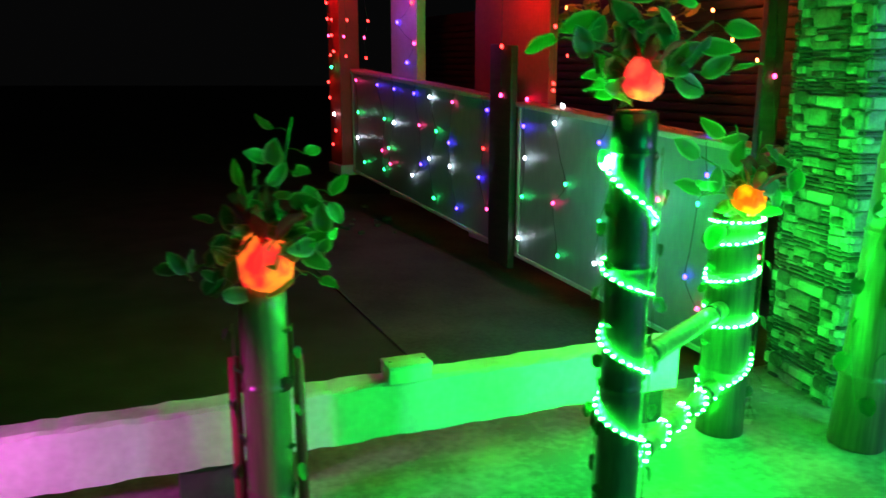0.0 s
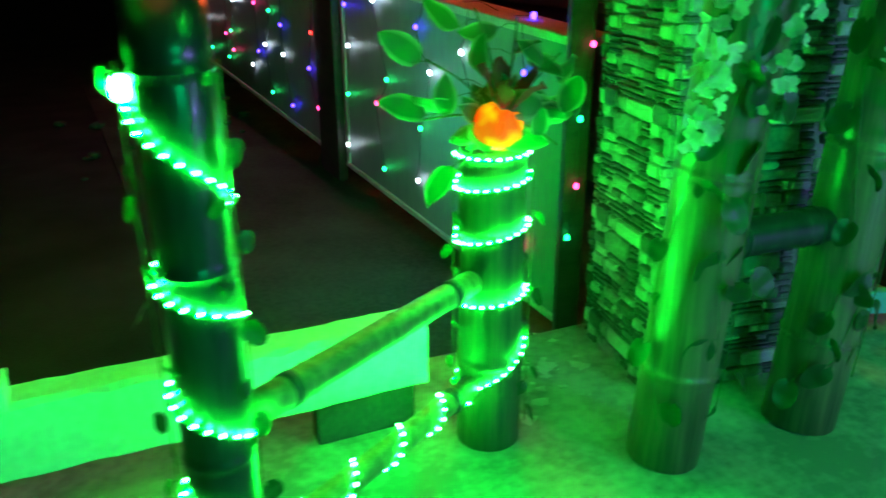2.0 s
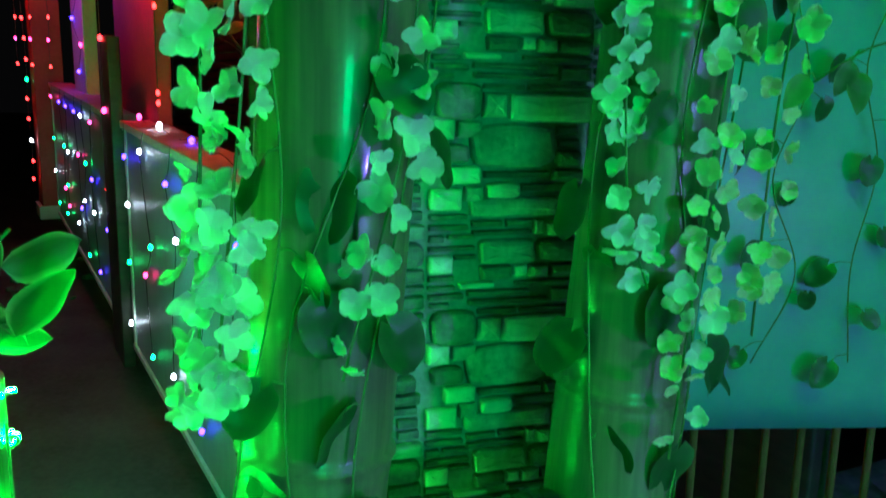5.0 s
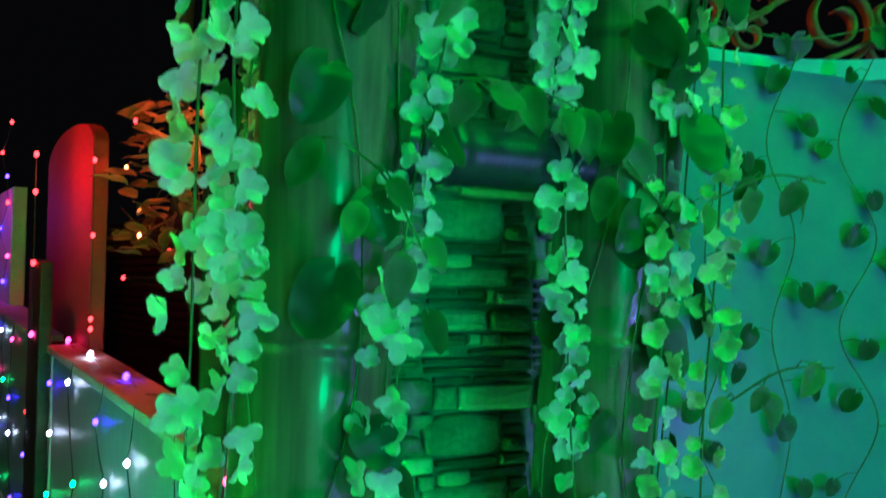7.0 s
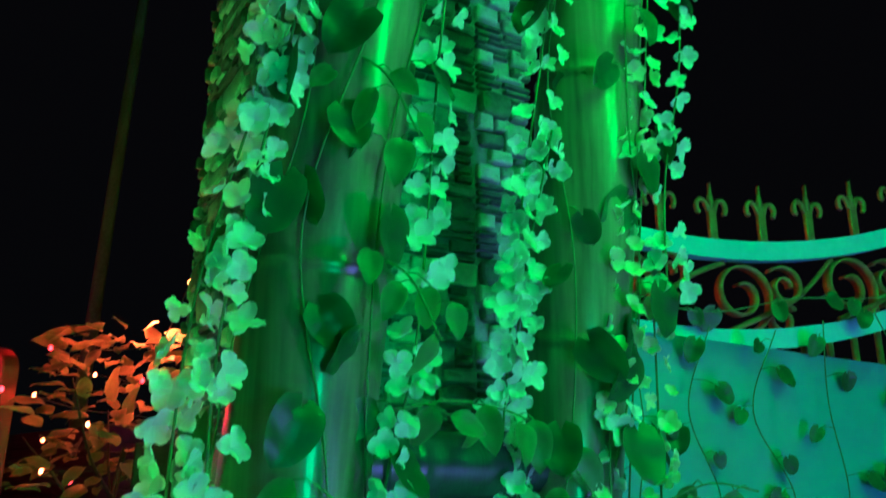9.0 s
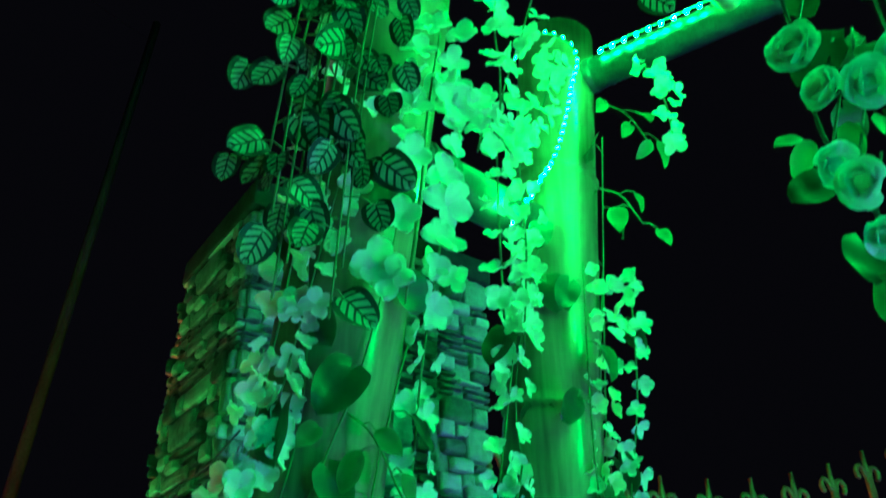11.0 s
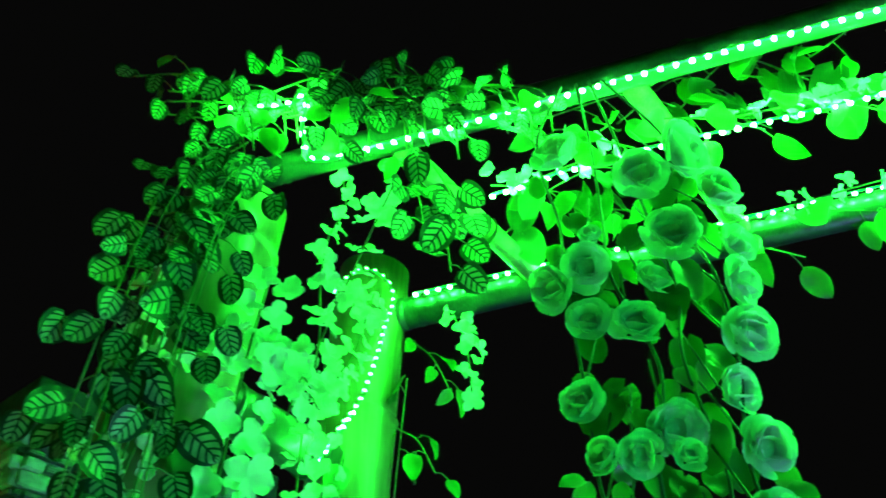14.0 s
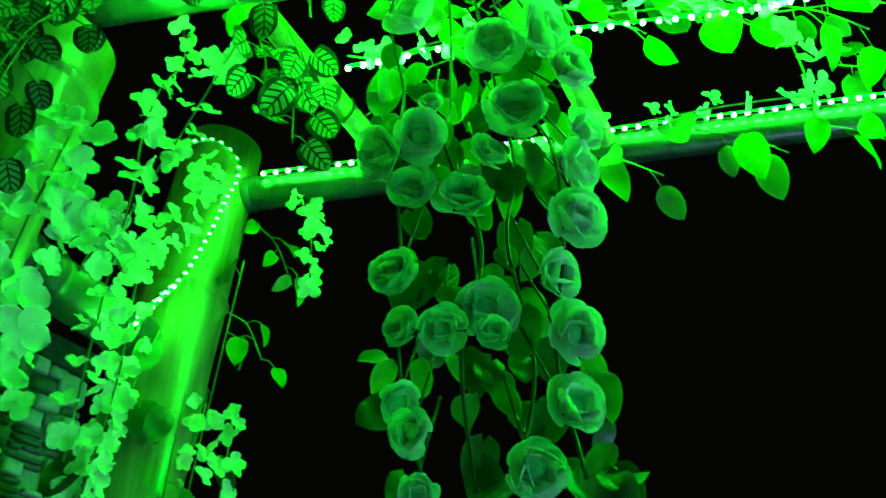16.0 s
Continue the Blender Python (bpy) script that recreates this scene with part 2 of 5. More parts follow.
def tube(points, radius, sides=8, bm=None, cap=True):
    """A tube along points; radius is a number or a list."""
    bm = bm or bmesh.new()
    pts = [Vector(p) for p in points]
    rings, ref = [], None
    for i, p in enumerate(pts):
        d = (pts[min(i + 1, len(pts) - 1)] - pts[max(i - 1, 0)]).normalized()
        if ref is None:
            ref = d.orthogonal().normalized()
        u = (ref - d * ref.dot(d)).normalized()
        ref, v = u, d.cross(u)
        r = radius[i] if isinstance(radius, list) else radius
        rings.append([bm.verts.new(p + r * (math.cos(2 * math.pi * k / sides) * u + math.sin(2 * math.pi * k / sides) * v)) for k in range(sides)])
    for a, b in zip(rings, rings[1:]):
        for k in range(sides):
            bm.faces.new((a[k], a[(k + 1) % sides], b[(k + 1) % sides], b[k]))
    if cap:
        bm.faces.new(list(reversed(rings[0])))
        bm.faces.new(rings[-1])
    return bm


def bamboo(points, r0, r1, gap, seed, sides=20):
    """A culm with swollen nodes every gap metres."""
    rnd = random.Random(seed)
    length, at = [0.0], 0.0
    for a, b in zip(points, points[1:]):
        at += (b - a).length
        length.append(at)
    nodes_at, s = [], rnd.uniform(0.3, 0.8) * gap
    while s < at - 0.02:
        nodes_at.append(s)
        s += gap * rnd.uniform(0.88, 1.12)
    marks = sorted({0.0, at, *[min(max(n + o, 0), at) for n in nodes_at for o in (-0.016, -0.006, 0.0, 0.006, 0.02)], *[at * i / 12 for i in range(13)]})
    pts, rad = [], []
    for mk in marks:
        i = max(j for j in range(len(length)) if length[j] <= mk + 1e-9)
        i = min(i, len(points) - 2)
        f = (mk - length[i]) / max(length[i + 1] - length[i], 1e-9)
        pts.append(points[i].lerp(points[i + 1], f))
        r = r0 + (r1 - r0) * mk / at
        near = min((abs(mk - n) for n in nodes_at), default=1)
        rad.append(r * (1.07 if near < 0.001 else 0.985 if near < 0.0075 else 1.02 if near < 0.017 else 1.0))
    return tube(pts, rad, sides)


def beads(points, radius, gap):
    """Diodes strung evenly along a line."""
    bm = bmesh.new()
    left = 0.0
    for a, b in zip(points, points[1:]):
        d = (b - a).length
        s = left
        while s < d:
            bmesh.ops.create_icosphere(bm, subdivisions=1, radius=radius, matrix=Matrix.Translation(a.lerp(b, s / d)))
            s += gap
        left = s - d
    return bm


def led_rope(points, gap=0.023, radius=0.0036, label="clear rope light with glowing green diodes", cord=0.0028, under=0.0, light=None):
    rope = thing("rope_light", points[0], label, "rope light", "green rope lights")
    base = Vector(points[0])
    pts = [Vector(p) - base for p in points]
    part("cord", tube([p + Vector((0, 0, -0.003 + under)) for p in pts], cord, 6), WIRE, rope)
    part("light_strip", beads(pts, radius, gap), light or LED, rope, "bright green-white diodes")["kind"] = "stuff"
    return rope


def leaf_mesh(name, length, width, material, heart=0.0, point=1.0, curl=0.15, fold=0.25, rows=10):
    """A leaf along +Y from its stalk, face up; UV: across and along."""
    bm = bmesh.new()
    uv = bm.loops.layers.uv.new("UVMap")
    grid, cols = [], (-1, -0.72, -0.35, 0, 0.35, 0.72, 1)
    for i in range(rows + 1):
        v = i / rows
        w = max(0.0, 1 - (2 * v ** (0.66 if heart else 0.8) - 1) ** 2) ** (0.5 if heart else 0.8)
        w = max(w, 0.02 if v > 0.5 else 0.22 if heart else 0.05)
        row = []
        for c in cols:
            x = c * w * width / 2
            y = v * length - heart * abs(c) * length * (1 - v) ** 3
            z = -curl * length * v * v + fold * abs(x) + 0.03 * length * math.sin(v * 9 + c)
            row.append((bm.verts.new((x, y, z)), (c / 2 + 0.5, v)))
        grid.append(row)
    for i in range(rows):
        for k in range(len(cols) - 1):
            quad = (grid[i][k], grid[i][k + 1], grid[i + 1][k + 1], grid[i + 1][k])
            f = bm.faces.new([q[0] for q in quad])
            for loop, q in zip(f.loops, quad):
                loop[uv].uv = q[1]
    return finish(bm, name, material)


def petal_into(bm, uv, m, length, width, cup, rows=5, round_=0.55, ruffle=0.06):
    """A round petal along +Y from its base."""
    cols, grid = (-1, -0.55, 0, 0.55, 1), []
    rows += 2
    for i in range(rows + 1):
        v = (1 - math.cos(math.pi * i / rows)) / 2
        w = max(math.sqrt(max(0.0, 1 - (2 * v ** 1.3 - 1) ** 2)), 0.2 if v < 0.5 else 0.12)
        row = []
        for c in cols:
            x = c * w * width / 2
            y = v * length * (1 + 0.05 * math.sin(6 * c + 3 * cup))
            z = cup * length * v * v + 0.35 * x * x / width + ruffle * length * math.sin(5 * c + 4 * v) * v
            row.append((bm.verts.new(m @ Vector((x, y, z))), (c / 2 + 0.5, v)))
        grid.append(row)
    for i in range(rows):
        for k in range(4):
            quad = (grid[i][k], grid[i][k + 1], grid[i + 1][k + 1], grid[i + 1][k])
            f = bm.faces.new([q[0] for q in quad])
            for loop, q in zip(f.loops, quad):
                loop[uv].uv = q[1]


def blossom_mesh(name, size, material, seed):
    """A small five-petalled cloth blossom that faces +Z."""
    rnd, bm = random.Random(seed), bmesh.new()
    uv = bm.loops.layers.uv.new("UVMap")
    n = rnd.choice((4, 4, 5))
    for k in range(n):
        m = Matrix.Rotation(2 * math.pi * k / n + rnd.uniform(-0.25, 0.25), 4, "Z") @ Matrix.Rotation(rnd.uniform(0.1, 0.6), 4, "X")
        petal_into(bm, uv, m, size * rnd.uniform(0.5, 0.62), size * rnd.uniform(0.5, 0.62), rnd.uniform(-0.35, 0.35), 4, 0.5, 0.14)
    return finish(bm, name, material)


def swirl_bud(bm, uv, size, folds, depth, tall=1.0, twist=2.2):
    """A closed bud whose wrapped petals show as spiral folds; it stands on its base and points to +Z."""
    nu, nv, grid = 28, 14, []
    for i in range(nv + 1):
        v = i / nv
        row = []
        for k in range(nu):
            a = 2 * math.pi * k / nu
            f = (folds * a / (2 * math.pi) + twist * v) % 1.0
            r = math.sin(math.pi * (0.08 + 0.9 * v) ** 0.85) ** 0.7 * (1 - depth * f * (0.35 + 0.65 * v))
            dip = -0.25 * max(0.0, v - 0.82) * (1 - f)
            row.append((bm.verts.new((0.5 * size * r * math.cos(a), 0.5 * size * r * math.sin(a), size * tall * (v + dip) * 0.9)), (0.5 + 0.45 * f, v)))
        grid.append(row)
    for i in range(nv):
        for k in range(nu):
            quad = (grid[i][k], grid[i][(k + 1) % nu], grid[i + 1][(k + 1) % nu], grid[i + 1][k])
            f = bm.faces.new([q[0] for q in quad])
            for loop, q in zip(f.loops, quad):
                loop[uv].uv = q[1]
    bm.faces.new([q[0] for q in reversed(grid[0])])
    bm.faces.new([q[0] for q in grid[-1]])


def rose_core(name, size, material, seed):
    """The tight middle of a cloth rose that faces +Z."""
    rnd, bm = random.Random(seed), bmesh.new()
    uv = bm.loops.layers.uv.new("UVMap")
    swirl_bud(bm, uv, size * 0.5, rnd.choice((2, 3)), 0.2, 0.55, rnd.uniform(1.2, 2.0))
    return finish(bm, name, material)


def one_petal(name, length, width, cup, material):
    bm = bmesh.new()
    petal_into(bm, bm.loops.layers.uv.new("UVMap"), Matrix.Identity(4), length, width, cup, 6, 0.5, 0.05)
    return finish(bm, name, material)


def aim(place, along, normal, size=1.0):
    """Pose with +Y along a direction and +Z near a normal."""
    y = Vector(along).normalized()
    x = y.cross(Vector(normal)).normalized()
    z = x.cross(y)
    return Matrix.Translation(place) @ Matrix((x, y, z)).transposed().to_4x4() @ Matrix.Scale(size, 4)


def stick(name, mesh, parent, m, label=""):
    ob = part(name, mesh, None, parent, label)
    ob.matrix_local = m
    return ob


HEART = [leaf_mesh("pothos_leaf", 0.075, 0.068, POTHOS, heart=0.22, curl=c, fold=f) for c, f in ((0.1, 0.2), (0.25, 0.3), (0.02, 0.12))]
RIMMED = [leaf_mesh("rim_leaf", 0.085, 0.05, POINTED, curl=c, fold=f) for c, f in ((0.12, 0.3), (0.3, 0.2))]
STRIPE = [leaf_mesh("striped_leaf", 0.07, 0.07, STRIPED, heart=0.18, curl=c, fold=f, rows=12) for c, f in ((0.1, 0.15), (0.22, 0.25), (0.0, 0.1))]
PALE = [leaf_mesh("pale_leaf", 0.085, 0.052, PALE_LEAF, curl=c, fold=f) for c, f in ((0.15, 0.25), (0.35, 0.2))]
WHITE = [blossom_mesh("blossom", 0.05, PETAL, s) for s in range(5)]
CREAM = [blossom_mesh("blossom", 0.045, YELLOW_PETAL, s) for s in range(5, 8)]
ROSE = [rose_core("rose", 0.085, ROSE_PETAL, s) for s in range(4)]
OUTER = [one_petal("petal", 0.04, 0.062, 0.3, ROSE_PETAL), one_petal("petal", 0.042, 0.066, 0.15, ROSE_PETAL), one_petal("petal", 0.039, 0.06, 0.22, ROSE_PETAL)]


def jitter(rnd, v, k):
    return Vector(v) + Vector((rnd.uniform(-k, k), rnd.uniform(-k, k), rnd.uniform(-k, k)))


def garland(keys, seed, meshes=WHITE, gap=0.0185, spread=0.02, size=0.78, face=(-0.15, -1, 0.0), label="hanging garland of white cloth blossoms on a thin stem"):
    """A drooping string of blossoms."""
    rnd = random.Random(seed)
    ob = thing("flower_garland", keys[0], label, "garland", "flower garlands")
    base = Vector(keys[0])
    pts = [p - base for p in curve_points(keys, 8)]
    part("stem", tube(pts, 0.0018, 5), STEM, ob)
    s, side = 0.0, 1
    for a, b in zip(pts, pts[1:]):
        d = (b - a).length
        while s < d:
            p = a.lerp(b, s / d)
            side = -side
            off = Vector((side * spread * rnd.uniform(0.3, 1.2), rnd.uniform(-0.02, 0.01), rnd.uniform(-0.008, 0.008)))
            nrm = jitter(rnd, face, 0.85) + Vector((side * 0.35, 0, 0))
            stick("blossom", rnd.choice(meshes), ob, aim(p + off, jitter(rnd, (0.4 * side, 0, -1), 0.7), nrm, size * rnd.uniform(0.62, 1.12)))
            s += gap * rnd.choice((0.4, 0.6, 0.9, 1.2, 1.9))
        s -= d
    return ob


def vine(keys, seed, meshes, gap=0.06, spread=0.04, size=1.0, face=(-0.1, -1, 0.1), label="", name="leafy_vine", category="vine", group="", hang=(0, -0.1, -1), loose=0.45, stem=0.0016):
    """A thin stem with leaves on short stalks to both sides."""
    rnd = random.Random(seed)
    ob = thing(name, keys[0], label, category, group)
    base = Vector(keys[0])
    pts = [p - base for p in curve_points(keys, 8)]
    part("stem", tube(pts, stem, 5), STEM, ob)
    s, side = gap * 0.3, 1
    for a, b in zip(pts, pts[1:]):
        d = (b - a).length
        while s < d:
            p = a.lerp(b, s / d)
            side = -side
            q = p + Vector((side * spread * rnd.uniform(0.3, 1.1), rnd.uniform(-0.02, 0.008), rnd.uniform(-0.02, 0.012)))
            leaf = stick("leaf", rnd.choice(meshes), ob, aim(q, jitter(rnd, Vector(hang) + Vector((side * 0.45, 0, 0)), loose), jitter(rnd, face, loose), size * rnd.uniform(0.7, 1.15)))
            part("stalk", tube([p, p.lerp(q, 0.5) + Vector((0, 0, 0.006)), q], 0.0011, 4), STEM, ob)
            s += gap * rnd.uniform(0.7, 1.35)
        s -= d
    return ob


# ---- ground ----
AX = Vector((0.933, 0.36, 0)).normalized()      # line of the beam and of the floor's edge
NX = Vector((-AX.y, AX.x, 0))
YARD = Matrix((AX, NX, Vector((0, 0, 1)))).transposed().to_4x4()

bm = bmesh.new()
bmesh.ops.create_grid(bm, x_segments=40, y_segments=40, size=60, matrix=Matrix.Translation((0, 0, -0.2)))
for v in bm.verts:
    v.co.z += 0.004 * noise.noise(v.co * 0.3)
tagged(new("ground", finish(bm, "ground", ROAD)), "dark asphalt road in the night beyond the yard", "road", kind="structure")

bm = bmesh.new()
edge = [(-2.4, 9.0), (-0.1, 3.62), (0.2, 3.1), (2.0, 3.4), (2.0, 9.0)]
low, top = [bm.verts.new((x, y, -0.24)) for x, y in edge], [bm.verts.new((x, y, -0.188)) for x, y in edge]
bm.faces.new(top)
for i in range(len(edge)):
    j = (i + 1) % len(edge)
    bm.faces.new((low[i], low[j], top[j], top[i]))
tagged(new("pavement", finish(bm, "pavement", APRON, False)), "worn grey concrete apron beside the panel fence", "pavement", kind="structure")

p0 = Vector((1.28, 3.15, 0))
floor_mid = p0 + AX * 0.3 - NX * 3.5
bm = bmesh.new()
box_into(bm, (0, 0, -0.12), (11, 7, 0.24), 0.008)
ob = tagged(new("floor", finish(bm, "floor", CONCRETE, False)), "blotchy bare concrete yard floor lit green", "floor", kind="structure")
ob.matrix_world = Matrix.Translation(floor_mid) @ YARD

# dried pale paint splashed on the floor beside the pillar
SPLASH = surface("dried_paint", (0.42, 0.42, 0.4), (0.6, 0.6, 0.58), 14, 0.6, 0.2, 60)
rnd = random.Random(41)
splash = bmesh.new()
for k in range(30):
    c = Vector((rnd.gauss(1.17, 0.09), rnd.gauss(2.86, 0.12), 0.0025))
    r = rnd.choice((0.004, 0.006, 0.008, 0.012, 0.022))
    rim = [splash.verts.new(c + Vector((r * rnd.uniform(0.3, 1.7) * math.cos(a), r * rnd.uniform(0.3, 1.7) * math.sin(a), rnd.uniform(0, 0.0006)))) for a in [2 * math.pi * j / 11 for j in range(11)]]
    splash.faces.new(rim)
got = bmesh.ops.extrude_face_region(splash, geom=splash.faces[:])
for v in [g for g in got["geom"] if isinstance(g, bmesh.types.BMVert)]:
    v.co.z += 0.0015
tagged(new("paint_splash", finish(splash, "paint_splash", SPLASH, False)), "dried splashes of pale paint on the concrete floor", "paint stain", kind="stuff")

# rubble at the roadside
rnd = random.Random(12)
bm = bmesh.new()
for k in range(24):
    p = Vector((rnd.gauss(-1.15, 0.3), rnd.gauss(6.9, 0.6), -0.17))
    r = rnd.uniform(0.02, 0.07)
    bmesh.ops.create_icosphere(bm, subdivisions=1, radius=r, matrix=Matrix.Translation(p) @ Matrix.Rotation(rnd.uniform(0, 3), 4, "Z") @ Matrix.Diagonal((1.3, 0.9, 0.6, 1)))
tagged(new("rubble", finish(bm, "rubble", APRON, False)), "low heap of dusty rubble at the roadside", "rubble", kind="stuff")

# low white beam on dark blocks along the floor's edge
beam_l, beam_r = Vector((-2.6, 1.295, 0)), Vector((0.815, 2.60, 0))
mid = (beam_l + beam_r) / 2
bx = (beam_r - beam_l).normalized()
BEAM = Matrix.Translation(mid) @ Matrix((bx, Vector((-bx.y, bx.x, 0)), Vector((0, 0, 1)))).transposed().to_4x4()
span = (beam_r - beam_l).length
beam = thing("concrete_beam", (0, 0, 0), "low rough-edged white painted concrete beam on dark blocks", "beam")
beam.matrix_world = BEAM
bm = bmesh.new()
rnd = random.Random(3)
rings = []
n = 90
for i in range(n + 1):
    x = -span / 2 + span * i / n
    w = lambda k: k * rnd.uniform(-1, 1)
    sec = ((-0.002, 0.142 + w(0.004)), (-0.006, 0.306 + w(0.006)), (0.012, 0.314 + w(0.003)), (0.086, 0.316 + w(0.003)), (0.098, 0.306 + w(0.005)), (0.098, 0.142))
    rings.append([bm.verts.new((x, y, z)) for y, z in sec])
for a, b in zip(rings, rings[1:]):
    for k in range(6):
        bm.faces.new((a[k], b[k], b[(k + 1) % 6], a[(k + 1) % 6]))
bm.faces.new(rings[0])
bm.faces.new(list(reversed(rings[-1])))
part("beam_body", bm, WHITE_BEAM, beam, smooth=False)
for x in (-1.75, -0.75, 0.3, 1.68):
    part("support_block", box((x, 0.075, 0.071), (0.26, 0.06, 0.142), 0.006), DARK_BLOCK, beam, "dark concrete block")

jbox = thing("junction_box", (-0.11, 2.262, 0.318), "small white plastic junction box on the beam", "box")
jbox.rotation_euler = (0, 0, math.atan2(bx.y, bx.x))
part("box_body", box((0, 0, 0.022), (0.135, 0.085, 0.044), 0.004), WHITE_BEAM, jbox)
part("lid", box((0, 0, 0.050), (0.139, 0.089, 0.011), 0.003), WHITE_BEAM, jbox, "flat white lid")
for sx in (-0.052, 0.052):
    part("screw", tube([(sx, 0.0, 0.054), (sx, 0.0, 0.0575)], 0.004, 8), DARK_BLOCK, jbox)


# ---- short posts with lamps ----
def lantern(place, colour, hot, size, seed, label, tilt):
    """A glowing cloth bud of overlapping petals with a few open petal tips above."""
    rnd = random.Random(seed)
    ob = thing("flower_lantern", place, label, "lantern", "flower lanterns")
    m, n, l, b = nodes_of("lantern_cloth")
    co, tex, ramp = n.new("ShaderNodeTexCoord"), n.new("ShaderNodeTexNoise"), n.new("ShaderNodeValToRGB")
    tex.inputs["Scale"].default_value = 13
    l.new(co.outputs["Object"], tex.inputs["Vector"])
    ramp.color_ramp.elements[0].position, ramp.color_ramp.elements[1].position = 0.42, 0.56
    ramp.color_ramp.elements[0].color, ramp.color_ramp.elements[1].color = rgba(colour), rgba(hot)
    l.new(tex.outputs[0], ramp.inputs[0])
    l.new(ramp.outputs[0], b.inputs["Base Color"])
    l.new(ramp.outputs[0], b.inputs["Emission Color"])
    b.inputs["Emission Strength"].default_value = 0.6
    b.inputs["Roughness"].default_value = 0.7
    dull = surface("lantern_petal_dull", (colour[0] * 0.35, colour[1] * 0.4, 0.02), (colour[0] * 0.7, colour[1] * 0.7, 0.05), 20, 0.7, 0.2)
    bm = bmesh.new()
    uv = bm.loops.layers.uv.new("UVMap")
    swirl_bud(bm, uv, size * 0.95, 3, 0.22, 0.95, 1.1)
    for k in range(4):
        mm = Matrix.Rotation(2 * math.pi * k / 4 + 0.4, 4, "Z") @ Matrix.Translation((0, 0.3 * size, 0.02 * size)) @ Matrix.Rotation(1.25, 4, "X")
        petal_into(bm, uv, mm, size * rnd.uniform(0.6, 0.8), size * 0.7, 0.45, 6, 0.6, 0.03)
    bud = part("bud", bm, m, ob, "glowing petals")
    bud.matrix_local = pose(0, 0, 0, tilt, 8, 20)
    bm = bmesh.new()
    uv = bm.loops.layers.uv.new("UVMap")
    for k in range(5):
        mm = Matrix.Rotation(2 * math.pi * k / 5, 4, "Z") @ Matrix.Translation((0, 0.2 * size, size * 0.8)) @ Matrix.Rotation(1.2, 4, "X")
        petal_into(bm, uv, mm, size * 0.75, size * 0.34, -0.2, 5, 0.9, 0.12)
    tips = part("petal_tip", bm, dull, ob, "unlit ragged petal tips")
    tips.matrix_local = pose(0, 0, 0, tilt, 8, 20)
    return ob


def sprig(place, to, seed, count, size=1.0, spread=0.05, label="cloth rose sprig with pale-edged green leaves"):
    """A branch that rises from place to its tip, with leaves in twos and threes."""
    a, b = Vector(place), Vector(to)
    keys = [a, a.lerp(b, 0.5) + Vector((0.01, 0.0, 0.015)), b]
    return vine(keys, seed, RIMMED, gap=(b - a).length / count, spread=spread, size=size, face=(0.1, -1, 0.35), hang=(0, -0.2, 0.35), loose=0.7,
                label=label, name="leaf_sprig", category="artificial plant", group="leaf sprigs", stem=0.0026)


def round_post(name, x, y, r, height, material, label, seed):
    ob = thing(name, (x, y, 0), label, "post", "short round posts")
    part("culm", bamboo([Vector((0, 0, 0)), Vector((0, 0, height / 2)), Vector((0, 0, height))], r * 1.02, r * 0.97, 0.3, seed, 28), material, ob)
    bm = tube([(0, 0, height - 0.002), (0, 0, height + 0.006)], [r * 0.9, r * 0.86], 24)
    part("end_cap", bm, material, ob)
    return ob


A, B, C = Vector((0.462, 1.93, 0)), Vector((0.967, 2.572, 0)), Vector((-0.463, 1.95, 0))
round_post("lit_post", A.x, A.y, 0.056, 1.13, DARK_PIPE, "dark glossy round post wrapped with a green rope light", 1)
round_post("lit_post", B.x, B.y, 0.078, 0.765, DARK_BAMBOO, "thick green bamboo post wrapped with a green rope light", 2)
round_post("lit_post", C.x, C.y, 0.062, 0.70, BAMBOO, "pale bamboo post with a red flower lantern on top", 3)
for dx, dy in ((-0.083, 0.0), (0.082, 0.02)):
    st = thing("stake", (C.x + dx, C.y + dy, 0), "thin dark red painted stake tied to the bamboo post", "stake", "red stakes")
    part("rod", tube([(0, 0, 0), (0, 0, 0.27), (0, 0, 0.50)], [0.016, 0.016, 0.014], 10), DARK_RED, st)


def helix(centre, r, spans, steps=14):
    """Front halves of turns (left height, right height) joined round the back."""
    pts = []
    for i, (zl, zr) in enumerate(spans):
        for k in range(steps + 1):
            u = k / steps
            a = math.pi * (1 + u)
            pts.append(Vector((centre.x + r * math.cos(a), centre.y + r * math.sin(a), zl + (zr - zl) * u)))
        if i + 1 < len(spans):
            for k in range(1, steps):
                u = k / steps
                a = math.pi * u
                pts.append(Vector((centre.x + r * math.cos(a), centre.y + r * math.sin(a), zr + (spans[i + 1][0] - zr) * u)))
    return pts


ROPE_A = helix(A, 0.064, [(1.0, 0.86), (0.745, 0.675), (0.56, 0.465), (0.37, 0.275)])
rope = led_rope(ROPE_A)
bm = bmesh.new()
bmesh.ops.create_uvsphere(bm, u_segments=12, v_segments=8, radius=0.013, matrix=Matrix.Translation((-0.004, -0.006, 0.012)) @ Matrix.Diagonal((1, 1, 1.5, 1)))
part("end_plug", bm, LED, rope, "bright rope end")
led_rope(helix(B, 0.086, [(0.745, 0.755), (0.665, 0.70), (0.535, 0.59), (0.385, 0.42), (0.12, 0.285)]))

# slanting rails between the two lit posts
UP0, UP1 = Vector((0.50, 1.965, 0.475)), Vector((0.915, 2.51, 0.455))
LO0, LO1 = Vector((0.50, 1.965, 0.195)), Vector((0.915, 2.51, 0.18))
